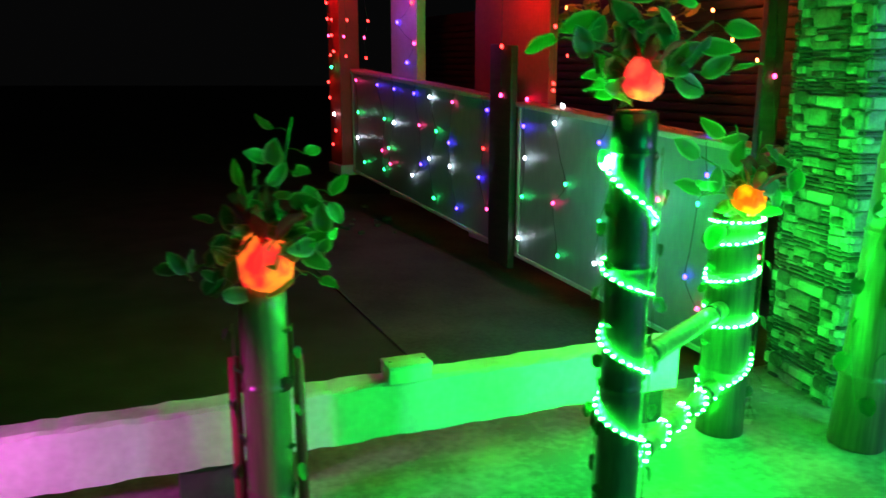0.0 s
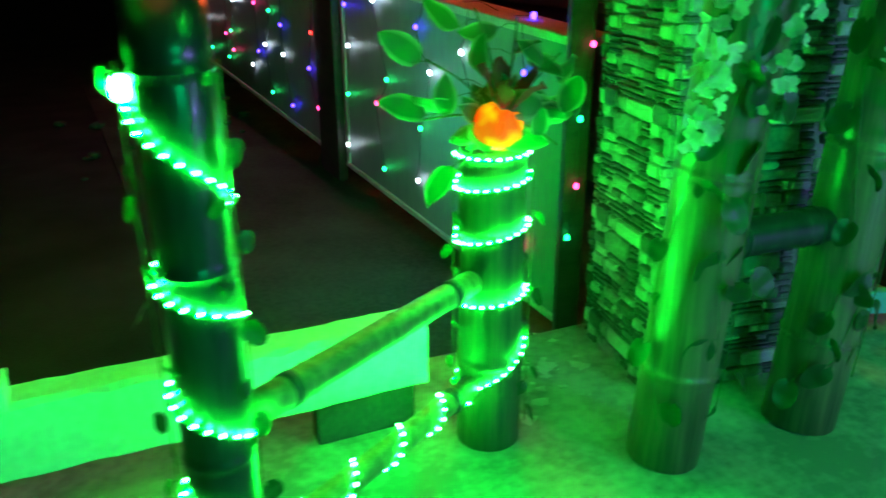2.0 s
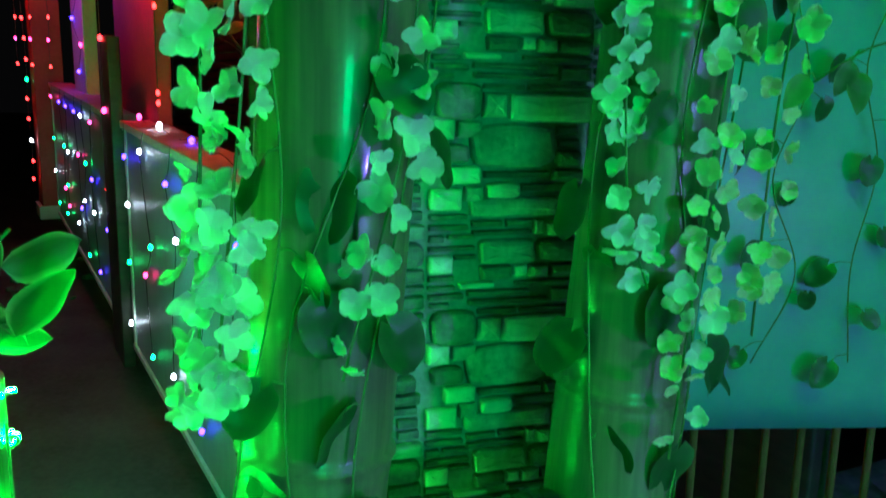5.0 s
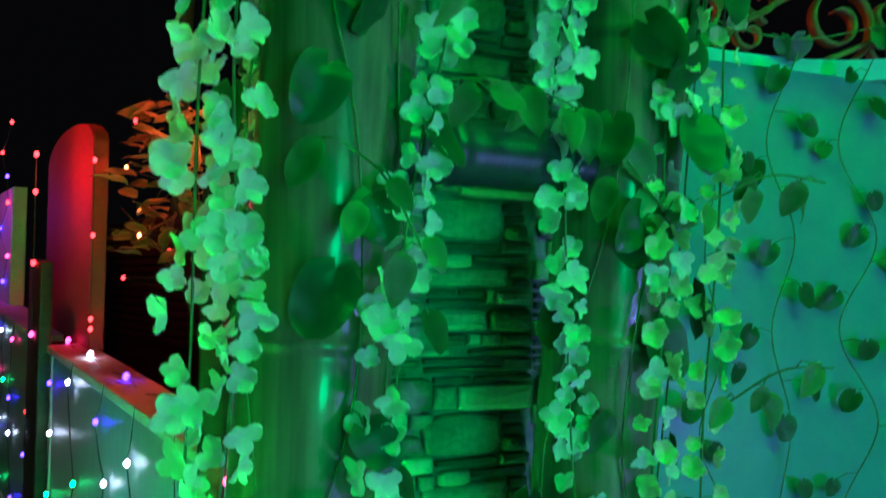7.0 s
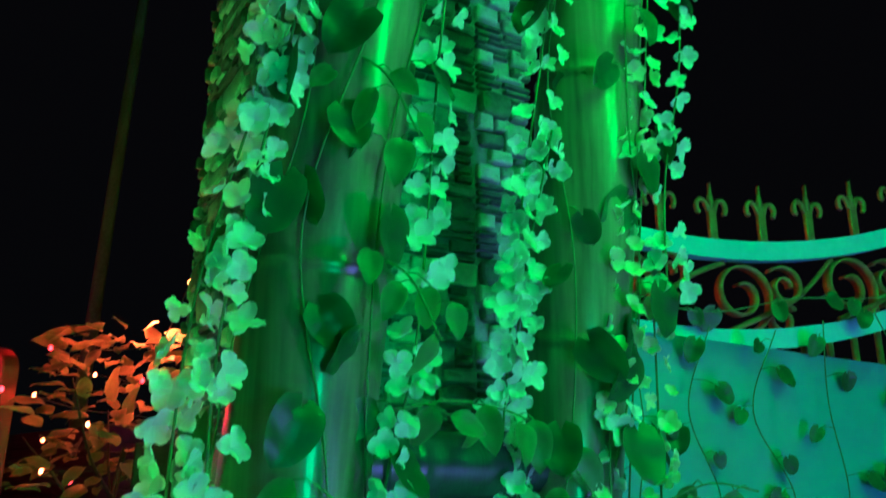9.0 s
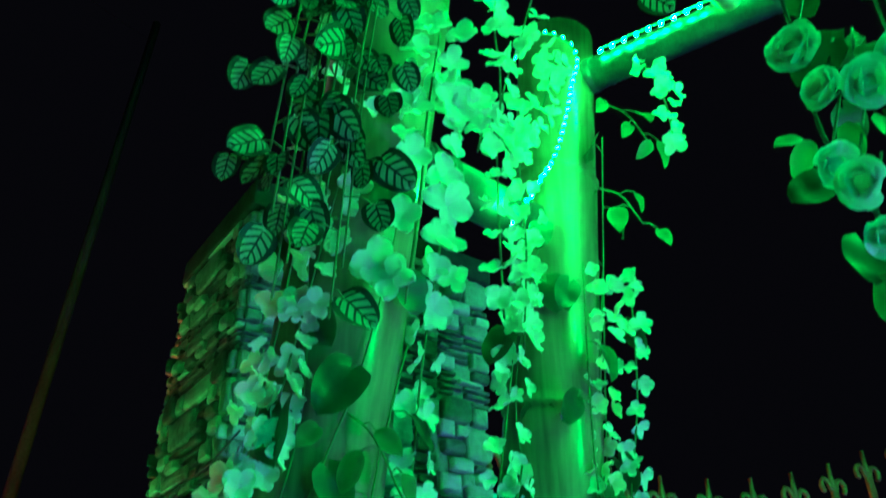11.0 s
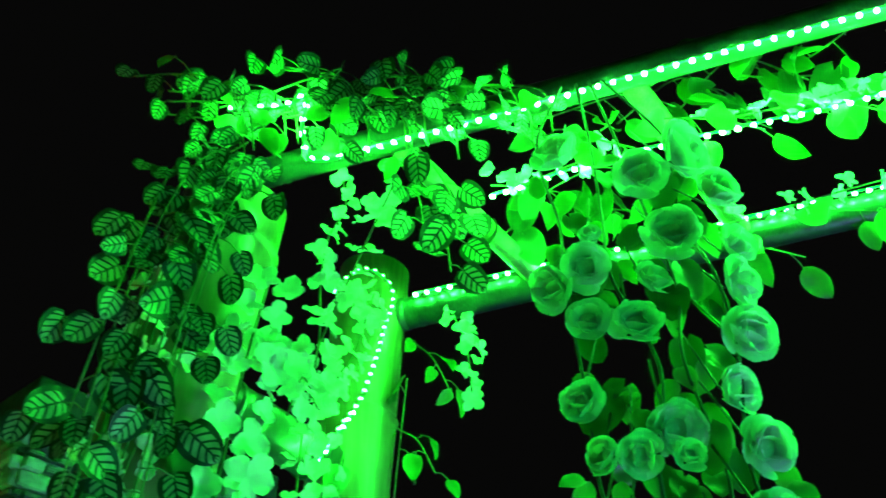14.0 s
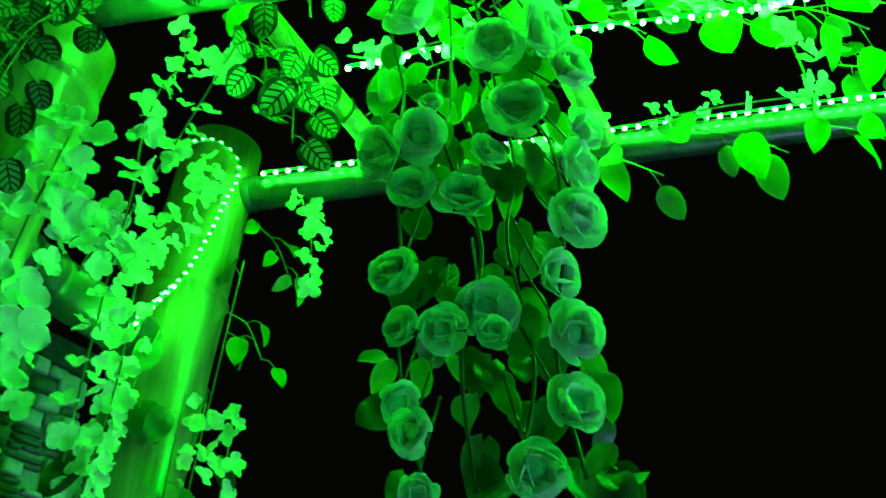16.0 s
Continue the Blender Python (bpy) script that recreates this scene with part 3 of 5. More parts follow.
for a, b, r, s in ((UP0, UP1, 0.03, 5), (LO0, LO1, 0.028, 6)):
    rail = thing("bamboo_rail", a, "round bamboo rail fixed between two lit posts", "rail", "bamboo rails")
    part("culm", bamboo([Vector((0, 0, 0)), (b - a) / 2, b - a], r, r * 0.95, 0.24, s, 16), GREEN_BAMBOO, rail)
    for f in (0.13, 0.86):
        part("lashing", tube([(b - a) * f, (b - a) * (f + 0.03)], r * 1.1, 14), DARK_WIRE, rail, "dark cord lashing")
pts = []
d = LO1 - LO0
u = Vector((-0.35, -0.6, 0.7))
u = (u - d * u.dot(d) / d.length_squared).normalized()
v = d.normalized().cross(u)
for k in range(101):
    f = k / 100
    a = 2 * math.pi * (0.84 - f) / 0.25
    pts.append(LO0 + d * (0.06 + 0.9 * f) + 0.031 * (math.cos(a) * u + math.sin(a) * v))
led_rope([ROPE_A[-1], pts[0].lerp(ROPE_A[-1], 0.5)] + pts)


# ---- arch of tall culms ----
T1 = [Vector(p) for p in ((1.39, 2.465, 0), (1.473, 2.475, 1.16), (1.512, 2.43, 1.8), (1.57, 2.30, 2.74))]
T2 = [Vector(p) for p in ((1.80, 2.60, 0), (1.886, 2.62, 1.16), (1.928, 2.55, 1.84), (1.975, 2.45, 2.88))]
for line, r0, r1, s in ((T1, 0.088, 0.092, 11), (T2, 0.092, 0.078, 12)):
    post = thing("tall_bamboo_post", line[0], "thick tan bamboo post of the arch hung with leaves and garlands", "post", "arch posts")
    pts = [p - line[0] for p in curve_points(line, 6)]
    part("culm", bamboo(pts, r0, r1, 0.47, s, 32), BAMBOO, post)
    dv = (pts[-1] - pts[-2]).normalized()
    # flat dark disc paints the shade inside the hollow culm
    part("cut_end", tube([pts[-1] - dv * 0.001, pts[-1] + dv * 0.004], [r1 * 0.93, r1 * 0.9], 24), SHADE_DARK, post, "cut end with the hollow's shade painted as a dark disc")


def on(line, z):
    """Axis point of a culm at a height."""
    pts = curve_points(line, 12)
    for a, b in zip(pts, pts[1:]):
        if a.z <= z <= b.z:
            return a.lerp(b, (z - a.z) / (b.z - a.z))
    return pts[-1]


for z0, z1, r, s in ((0.55, 0.55, 0.045, 21), (1.475, 1.47, 0.045, 22), (2.40, 2.40, 0.042, 23)):
    a, b = on(T1, z0), on(T2, z1)
    rung = thing("bamboo_rung", a, "short dark bamboo rung between the two arch posts", "rail", "arch rungs")
    part("culm", bamboo([Vector((0, 0, 0)), (b - a) * 0.5, b - a], r, r, 0.2, s, 18), DARK_PIPE, rung)
    for f in (0.22, 0.72):
        part("node_ring", tube([(b - a) * f, (b - a) * (f + 0.02)], r * 1.09, 18), DARK_PIPE, rung)

RD = Vector((0.56, -0.83, 0)).normalized()      # the way the arch runs over the yard


def top_rail(start, length, r, seed, drop=0.0):
    s0 = Vector(start)
    rail = thing("arch_rail", s0, "long bamboo rail at the top of the arch", "rail", "arch rails")
    e = RD * length + Vector((0, 0, drop))
    part("culm", bamboo([Vector((0, 0, 0)), e * 0.5, e], r, r * 0.9, 0.36, seed, 18), DARK_PIPE, rail)
    # the rail's hollow is a painted dark disc too
    part("cut_end", tube([e, e + RD * 0.003], [r * 0.85, r * 0.8], 14), SHADE_DARK, rail, "cut end with the hollow's shade painted as a dark disc")
    part("lashing", tube([e * 0.02 + Vector((0, 0, 0)), e * 0.035], r * 1.08, 14), DARK_WIRE, rail, "dark cord lashing")
    return s0, e


LOW = top_rail((1.976, 2.457, 2.752), 2.3, 0.034, 31)
UPR = top_rail((1.545, 2.315, 2.795), 2.3, 0.027, 32)
for f, w in ((0.33, 0), (0.74, 1)):
    a, b = UPR[0] + RD * f, LOW[0] + RD * f
    b = b + (a - b).normalized() * -0.02 + RD * 0.05
    tie = thing("cross_tie", a, "thin bamboo cross tie between the arch rails", "rail", "arch ties")
    part("culm", bamboo([Vector((0, 0, 0)), (b - a) * 0.5, b - a], 0.021, 0.021, 0.22, 33 + w, 14), GREEN_BAMBOO, tie)


def strip(start, length, sag, seed, gap=0.025, light=None):
    a = Vector(start)
    rnd = random.Random(seed)
    keys = [a + RD * (length * i / 8) + Vector((rnd.uniform(-1, 1) * sag, rnd.uniform(-1, 1) * sag, rnd.uniform(-1, 1) * sag)) for i in range(9)]
    led_rope(curve_points(keys, 6), gap, 0.0043, under=0.008, light=light or ARCH_LED)


strip((2.002, 2.333, 2.757), 1.9, 0.002, 1)
strip((1.905, 1.985, 2.722), 1.6, 0.006, 2, light=LED)
strip((1.69, 2.06, 2.757), 1.7, 0.003, 3)
# the rope's ends wound round the post heads
led_rope(curve_points([(1.838, 2.39, 2.728), (1.866, 2.375, 2.778), (1.911, 2.372, 2.81), (1.958, 2.372, 2.797), (1.969, 2.372, 2.749), (1.948, 2.373, 2.675), (1.933, 2.373, 2.608), (1.898, 2.375, 2.495), (1.863, 2.378, 2.432), (1.832, 2.385, 2.375), (1.815, 2.41, 2.34)], 8), 0.021, 0.0042, light=SOFT_LED)
led_rope(curve_points([(1.878, 2.37, 2.455), (1.858, 2.37, 2.42), (1.835, 2.375, 2.372), (1.812, 2.392, 2.335)], 6), 0.02, 0.0038, light=ARCH_LED, label="bright knotted end of a green rope light")
led_rope(curve_points([(1.69, 2.06, 2.757), (1.62, 2.12, 2.74), (1.58, 2.09, 2.765), (1.56, 2.05, 2.79), (1.53, 2.07, 2.765), (1.50, 2.1, 2.77), (1.46, 2.12, 2.755)], 8), 0.024, 0.0048, light=ARCH_LED)

# ---- stone pillar ----
PW, PD, PH = 0.56, 0.40, 2.5
PILLAR = Matrix.Translation((1.435, 2.735, 0)) @ Matrix.Rotation(radians(13), 4, "Z")
pillar = thing("gate_pillar", (0, 0, 0), "square gate pillar clad in grey stone relief panels", "pillar")
pillar.matrix_world = PILLAR
part("core", box((PW / 2, PD / 2, PH / 2), (PW - 0.012, PD - 0.012, PH), 0.006), JOINT, pillar, "pale mortar joints")
# slab is pale grey; the dim light on it is put into a dark colour
part("cap_slab", box((PW / 2, PD / 2, PH + 0.03), (PW + 0.03, PD + 0.01, 0.06), 0.006), SHADE_DARK, pillar, "plain pale grey cap slab, its shade put into a dark colour")


# ---- iron gate ----
GY = 3.09


def upper(x):
    return 2.0 + 0.27 * (x - 2.56) ** 2


def lower(x):
    return 1.775 + 0.27 * (x - 2.52) ** 2


gate = thing("iron_gate", (2.05, GY, 0), "iron gate with bronze scrolls, spikes and curved pale blue rails", "gate")
g0 = Vector((2.05, GY, 0))
for fn, r in ((upper, 0.024), (lower, 0.024)):
    bm = bmesh.new()
    rings = []
    for i in range(41):
        x = 2.06 + 2.0 * i / 40
        z = fn(x)
        rings.append([bm.verts.new(Vector((x, GY + dy, z + dz)) - g0) for dy, dz in ((-0.016, -r), (-0.016, r), (0.016, r), (0.016, -r))])
    for a, b in zip(rings, rings[1:]):
        for k in range(4):
            bm.faces.new((a[k], a[(k + 1) % 4], b[(k + 1) % 4], b[k]))
    bm.faces.new(rings[0])
    bm.faces.new(list(reversed(rings[-1])))
    bmesh.ops.recalc_face_normals(bm, faces=bm.faces)
    part("top_rail", bm, RAIL_PAINT, gate, "curved pale blue rail", smooth=False)
part("bottom_rail", box((1.0, 0, 0.095), (2.0, 0.045, 0.075), 0.004), RAIL_PAINT, gate, "pale blue bottom rail")
for i in range(26):
    x = 2.10 + 0.078 * i
    part("bar", tube([Vector((x, GY, 0.12)) - g0, Vector((x, GY, lower(x) - 0.02)) - g0], 0.0085, 8), GOLD_PAINT, gate)
for x in (2.07, 4.04):
    part("stile", box((x - g0.x, 0, 1.005), (0.045, 0.045, 1.99), 0.004), RAIL_PAINT, gate)


def spike_mesh():
    """A flat fleur point: a square stem, a leaf-shaped tip and two curled arms."""
    bm = bmesh.new()
    box_into(bm, (0, 0, 0.045), (0.022, 0.012, 0.09), 0.002)
    prof = ((0.0, 0.084), (0.011, 0.098), (0.012, 0.112), (0.006, 0.135), (0.0, 0.16))
    rings = [[bm.verts.new((sx * max(x, 0.0012), sy, z)) for sx, sy in ((-1, 0), (0, -0.008), (1, 0), (0, 0.008))] for x, z in prof]
    for a, b in zip(rings, rings[1:]):
        for k in range(4):
            bm.faces.new((a[k], a[(k + 1) % 4], b[(k + 1) % 4], b[k]))
    for s in (-1, 1):
        arc = [(s * 0.008, 0, 0.082), (s * 0.018, 0, 0.108), (s * 0.033, 0, 0.112), (s * 0.042, 0, 0.097), (s * 0.040, 0, 0.082), (s * 0.033, 0, 0.078)]
        tube(curve_points(arc, 3), [0.007] * 8 + [0.0075] * 6 + [0.006] * 2, 6, bm)
    return finish(bm, "spike", GOLD_PAINT)


SPIKE = spike_mesh()
for i in range(-3, 10):
    x = 2.567 + 0.1475 * i
    stick("spike", SPIKE, gate, Matrix.Translation(Vector((x, GY, upper(x) + 0.018)) - g0))


def spiral(cx, cz, r, turns, start, sign):
    pts = []
    for k in range(int(26 * turns) + 1):
        f = k / (26 * turns)
        a = start + sign * 2 * math.pi * turns * f
        rr = r * (1 - 0.72 * f)
        pts.append(Vector((cx + rr * math.cos(a), GY, cz + rr * math.sin(a))) - g0)
    return pts


def ribbon(pts, w=0.02, t=0.005):
    """A flat iron band bent along a line, its width across the gate."""
    bm = bmesh.new()
    rings = []
    for i, p in enumerate(pts):
        d = (pts[min(i + 1, len(pts) - 1)] - pts[max(i - 1, 0)]).normalized()
        nrm = Vector((-d.z, 0, d.x))
        rings.append([bm.verts.new(p + Vector((0, sy * w / 2, 0)) + nrm * sn * t / 2) for sy, sn in ((-1, -1), (1, -1), (1, 1), (-1, 1))])
    for a, b in zip(rings, rings[1:]):
        for k in range(4):
            bm.faces.new((a[k], a[(k + 1) % 4], b[(k + 1) % 4], b[k]))
    bm.faces.new(rings[0])
    bm.faces.new(list(reversed(rings[-1])))
    bmesh.ops.recalc_face_normals(bm, faces=bm.faces)
    return bm


for i in range(6):
    x = 2.30 + 0.33 * i
    zc = (upper(x) + lower(x)) / 2
    part("scroll", ribbon(spiral(x, zc, 0.092, 1.5, -1.2, 1), 0.03, 0.006), GOLD_PAINT, gate, "bronze scroll")
    part("scroll", ribbon(spiral(x + 0.13, zc + 0.028, 0.056, 1.4, 2.4, -1), 0.026, 0.006), GOLD_PAINT, gate, "bronze scroll")
    part("scroll", ribbon(spiral(x + 0.115, zc - 0.055, 0.045, 1.3, 0.6, 1), 0.024, 0.006), GOLD_PAINT, gate, "bronze scroll")
    part("tendril", tube(curve_points([Vector((x - 0.04, GY, lower(x) + 0.02)) - g0, Vector((x + 0.1, GY - 0.012, zc - 0.03)) - g0, Vector((x + 0.2, GY, zc + 0.03)) - g0, Vector((x + 0.29, GY, upper(x + 0.29) - 0.03)) - g0], 6), 0.007, 7), GOLD_PAINT, gate)

sheet = thing("plastic_sheet", (2.10, GY - 0.02, 0.47), "smooth turquoise plastic sheet fixed over the gate bars", "sheet")
bm = bmesh.new()
NXS, NZS = 24, 16
grid = []
for i in range(NXS + 1):
    x = 1.95 * i / NXS
    zt = 1.31 - 0.07 * max(0, x - 0.25)
    grid.append([bm.verts.new((x, -0.004 + 0.006 * noise.noise(Vector((x * 3, j * 0.3, 0))), zt * j / NZS)) for j in range(NZS + 1)])
for i in range(NXS):
    for j in range(NZS):
        bm.faces.new((grid[i][j], grid[i + 1][j], grid[i + 1][j + 1], grid[i][j + 1]))
bmesh.ops.solidify(bm, geom=bm.faces[:], thickness=0.004)
part("sheet_body", bm, SHEET, sheet)

rnd = random.Random(8)
for k, (x, zt) in enumerate(((2.30, 1.72), (2.46, 1.80), (2.64, 1.80), (2.82, 1.83), (3.02, 1.88), (3.2, 1.9))):
    keys = [(x + 0.05 * math.sin(3 * j + k), GY - 0.045 - 0.008 * (j % 2), zt - (zt - 0.62) * j / 6) for j in range(7)]
    vine(keys, 40 + k, HEART, gap=0.1, spread=0.065, size=0.66, face=(-0.15, -1, 0.25), label="thin pothos vine of dark heart-shaped cloth leaves over the gate", group="gate vines", loose=0.4)
vine([(2.12, GY - 0.05, 1.93), (2.3, GY - 0.05, 1.86), (2.5, GY - 0.05, 1.83), (2.75, GY - 0.05, 1.88), (3.0, GY - 0.05, 1.9), (3.3, GY - 0.05, 1.98)], 60, HEART, gap=0.09, spread=0.04, size=0.75, label="pothos vine woven through the scrolls of the gate", group="gate vines")

# ---- panel fence ----
F0, FD = Vector((1.35, 3.25, 0)), Vector((-2.24, 4.65, 0)).normalized()
FN = Vector((-FD.y, FD.x, 0))                    # towards the yard and the road
if FN.x > 0:
    FN = -FN
FZ = math.atan2(FD.y, FD.x)


def fence_at(s, off=0.0, z=0.0):
    return F0 + FD * s + FN * off + Vector((0, 0, z + 0.06 * s - 0.09))


fence = thing("panel_fence", fence_at(0), "low fence of glossy grey plastic panels hung with coloured lights", "fence")
fence.matrix_world = Matrix.Translation(fence_at(0)) @ Matrix((FD, FN, Vector((0, 0, 1)))).transposed().to_4x4()
SHEAR = Matrix.Identity(4)
SHEAR[2][0] = 0.06
for a, b in ((0.06, 2.0), (2.30, 5.12)):
    part("panel", box(((a + b) / 2, 0, 0.49), (b - a, 0.02, 0.94), 0.004, SHEAR), PANEL, fence, "glossy grey plastic panel")
    part("edging", box(((a + b) / 2, 0.004, 0.012), (b - a, 0.034, 0.024), 0.003, SHEAR), PANEL_EDGE, fence, "pale bottom edging")
    part("end_strip", box((b - 0.02, 0.012, 0.49), (0.03, 0.012, 0.94), 0.003, SHEAR), PANEL_EDGE, fence)
    part("cap_board", box(((a + b) / 2, -0.05, 0.975), (b - a, 0.16, 0.03), 0.004, SHEAR), PALE_WALL, fence, "flat cap board")
part("divider", box((2.15, 0.035, 0.62), (0.27, 0.05, 1.42), 0.006, SHEAR), DARK_WOOD, fence, "dark upright board")

post = thing("dark_upright", (1.30, 3.235, -0.14), "dark wine-coloured upright between fence and stone pillar", "post")
part("upright", box((0, 0, 0.83), (0.075, 0.06, 1.66), 0.006), DARK_WOOD, post)
part("foot", box((0, 0, 0.015), (0.13, 0.12, 0.03), 0.004), DARK_WOOD, post)


def column(s, off, width, depth, height, label, rounded=True):
    ob = thing("painted_column", fence_at(s, off, -0.05), label, "column", "painted columns")
    ob.rotation_euler = (0, 0, FZ)
    bm = bmesh.new()
    prof = [(-width / 2, 0), (width / 2, 0), (width / 2, height - 0.12)]
    if rounded:
        prof += [(width / 2 * math.cos(a), height - 0.12 + 0.12 * math.sin(a)) for a in (0.35, 0.7, 1.05, 1.4, 1.74, 2.09, 2.44, 2.79)]
    prof += [(-width / 2, height - 0.12)]
    rings = [[bm.verts.new((x, y, z)) for x, z in prof] for y in (-depth / 2, depth / 2)]
    bm.faces.new(rings[0])
    bm.faces.new(list(reversed(rings[1])))
    for k in range(len(prof)):
        j = (k + 1) % len(prof)
        bm.faces.new((rings[0][j], rings[0][k], rings[1][k], rings[1][j]))
    bmesh.ops.recalc_face_normals(bm, faces=bm.faces)
    bmesh.ops.bevel(bm, geom=bm.edges[:], offset=0.006, segments=1, affect="EDGES")
    part("shaft", bm, RED_LIT_WALL if rounded or s > 5 else PALE_WALL, ob, smooth=False)
    part("plinth", box((0, 0, 0.05), (width + 0.05, depth + 0.05, 0.1), 0.006), PALE_WALL, ob)
    return ob


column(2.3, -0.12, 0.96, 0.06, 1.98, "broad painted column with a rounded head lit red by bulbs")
column(4.0, -0.1, 0.55, 0.08, 1.85, "pale column behind the fence lit violet by bulbs", False)
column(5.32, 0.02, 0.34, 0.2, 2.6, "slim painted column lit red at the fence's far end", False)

house = thing("dark_shutter_wall", fence_at(2.4, -1.15, -0.1), "dark louvred house wall behind the panel fence", "wall", kind="structure")
house.rotation_euler = (0, 0, FZ)
part("wall_body", box((0.4, 0, 0.9), (6.6, 0.1, 1.8), 0.01), DARK_WOOD, house)
for k in range(14):
    part("slat", box((0.4, 0.066 * (1 if FN.dot(Vector((-math.sin(FZ), math.cos(FZ), 0))) > 0 else -1), 0.9 + 0.062 * k), (6.4, 0.03, 0.05), 0.004), DARK_WOOD, house)


# strings of coloured bulbs
BULB_MESH = {}
for key, mt in BULB.items():
    bm = bmesh.new()
    bmesh.ops.create_icosphere(bm, subdivisions=2, radius=0.0088, matrix=Matrix.Diagonal((1, 1, 1.3, 1)))
    BULB_MESH[key] = finish(bm, key + "_bulb", mt)


def bulb_string(points, colours, label, size=1.0, sag=0.02):
    ob = thing("bulb_string", points[0], label, "string lights", "bulb strings")
    base = Vector(points[0])
    line = []
    for a, b in zip(points, points[1:]):
        a, b = Vector(a) - base, Vector(b) - base
        line += [a, a.lerp(b, 0.5) + Vector((0, 0, -sag))]
    line.append(Vector(points[-1]) - base)
    part("wire", tube(curve_points(line, 4), 0.0017, 5), DARK_WIRE, ob)
    for p, c in zip(points, colours):
        if c:
            stick("bulb", BULB_MESH[c], ob, Matrix.Translation(Vector(p) - base) @ Matrix.Scale(size, 4))
    return ob


rnd = random.Random(5)
DROPS = (("pink", "green", "white", "green"), ("blue", "green", "pink", "green"), ("blue", "white", "green", "pink"), ("blue", "pink", "blue", "white"),
         ("white", "green", "white", "green"), ("pink", "blue", "white", "blue"), ("blue", "red", "blue", "pink"))
for k, s in enumerate((4.85, 4.3, 4.05, 3.55, 3.2, 2.85, 2.45)):
    zs = [0.9, 0.68 - rnd.uniform(0, 0.12), 0.45 - rnd.uniform(0, 0.12), 0.25 - rnd.uniform(0, 0.12)]
    bulb_string([fence_at(s + 0.01, 0.03, 0.99)] + [fence_at(s + rnd.uniform(-0.1, 0.1), 0.035, z) for z in zs], (None,) + DROPS[k], "drop of small coloured bulbs hung down the grey panel")
for k, s in enumerate((1.9, 1.5, 1.05, 0.7, 0.35)):
    zs = [0.92 - rnd.uniform(0, 0.1), 0.7 - rnd.uniform(0, 0.12), 0.45 - rnd.uniform(0, 0.12), 0.22 - rnd.uniform(0, 0.1)]
    bulb_string([fence_at(s, 0.03, 0.99)] + [fence_at(s + rnd.uniform(-0.08, 0.08), 0.035, z) for z in zs],
                (None,) + (("blue", "white", "green", "white"), ("white", "green", "pink", "green"), ("blue", "white", "green", "white"), ("white", "pink", "green", "blue"), ("blue", "green", "blue", "pink"))[k],
                "drop of small coloured bulbs hung down the grey panel")
# bulbs on the uprights
bulb_string([(1.285, 3.19, 1.55), (1.30, 3.185, 1.2), (1.325, 3.18, 0.90), (1.30, 3.185, 0.68), (1.30, 3.185, 0.47), (1.28, 3.185, 0.30)], ("pink", "pink", "pink", "green", "pink", "green"), "string of pink bulbs down the dark upright", 0.9)
bulb_string([fence_at(2.12, 0.07, z) for z in (1.78, 1.62, 1.32, 1.02)], ("red", "red", "red", "pink"), "string of red bulbs down the dark board", 1.2)
bulb_string([fence_at(1.75, -0.08, z) for z in (1.75, 1.45, 1.12, 1.08)], ("red", "red", "red", "red"), "string of red bulbs down the column edge", 1.0)
bulb_string([fence_at(5.3 + 0.1 * math.sin(5 * j), 0.16, 0.25 + 0.15 * j) for j in range(13)], ("red", "red", "white", "red", "red", "green", "red", "red", "red", "red", "red", "red", "red"), "string of red bulbs down the far column", 1.3)
for s0, off in ((4.9, 0.14), (5.12, 0.22), (4.6, 0.05)):
    bulb_string([fence_at(s0 + 0.06 * math.sin(2.3 * j), off, 1.12 + 0.17 * j + 0.05 * math.sin(3 * j)) for j in range(7)], ("red", "pink", "red", "red", "blue", "red", "red"), "string of red bulbs between the far columns", 1.1)
bulb_string([fence_at(3.9 + 0.2 * math.sin(4 * j), -0.045, 1.12 + 0.16 * j) for j in range(7)], ("blue", "pink", "blue", "red", "blue", "red", "red"), "string of violet and red bulbs on a column", 1.2)
bulb_string([fence_at(s, -0.05, 1.005) for s in (2.0, 1.6, 1.1, 0.75, 0.4)], ("pink", "white", "blue", None, "blue"), "string of bulbs along the cap board", 1.2)

# bush with amber bulbs behind the fence
rnd = random.Random(17)
bush = thing("potted_bush", fence_at(1.75, -0.55, -0.05), "leafy bush with small amber bulbs behind the fence", "bush")
part("trunk", tube(curve_points([(0, 0, 0), (0.02, 0.02, 0.6), (-0.02, 0.0, 1.2), (0.02, 0, 1.6)], 5), [0.03 - 0.0013 * i for i in range(16)], 8), DARK_WOOD, bush)
for k in range(9):
    a = 2.4 * k
    tip = Vector((0.36 * math.cos(a), 0.36 * math.sin(a), 1.35 + 0.07 * k))
    part("limb", tube(curve_points([(0, 0, 0.9 + 0.07 * k), tip * 0.55 + Vector((0, 0, 0.55)), tip], 4), [0.009 - 0.0008 * i for i in range(9)], 6), DARK_WOOD, bush)
AMBER_LEAF = petal_like("bush_leaf", (0.3, 0.25, 0.12), (0.42, 0.36, 0.18), 0.5, 0.45)
BUSH = [leaf_mesh("bush_leaf", 0.12, 0.066, AMBER_LEAF, curl=c) for c in (0.15, 0.35)]
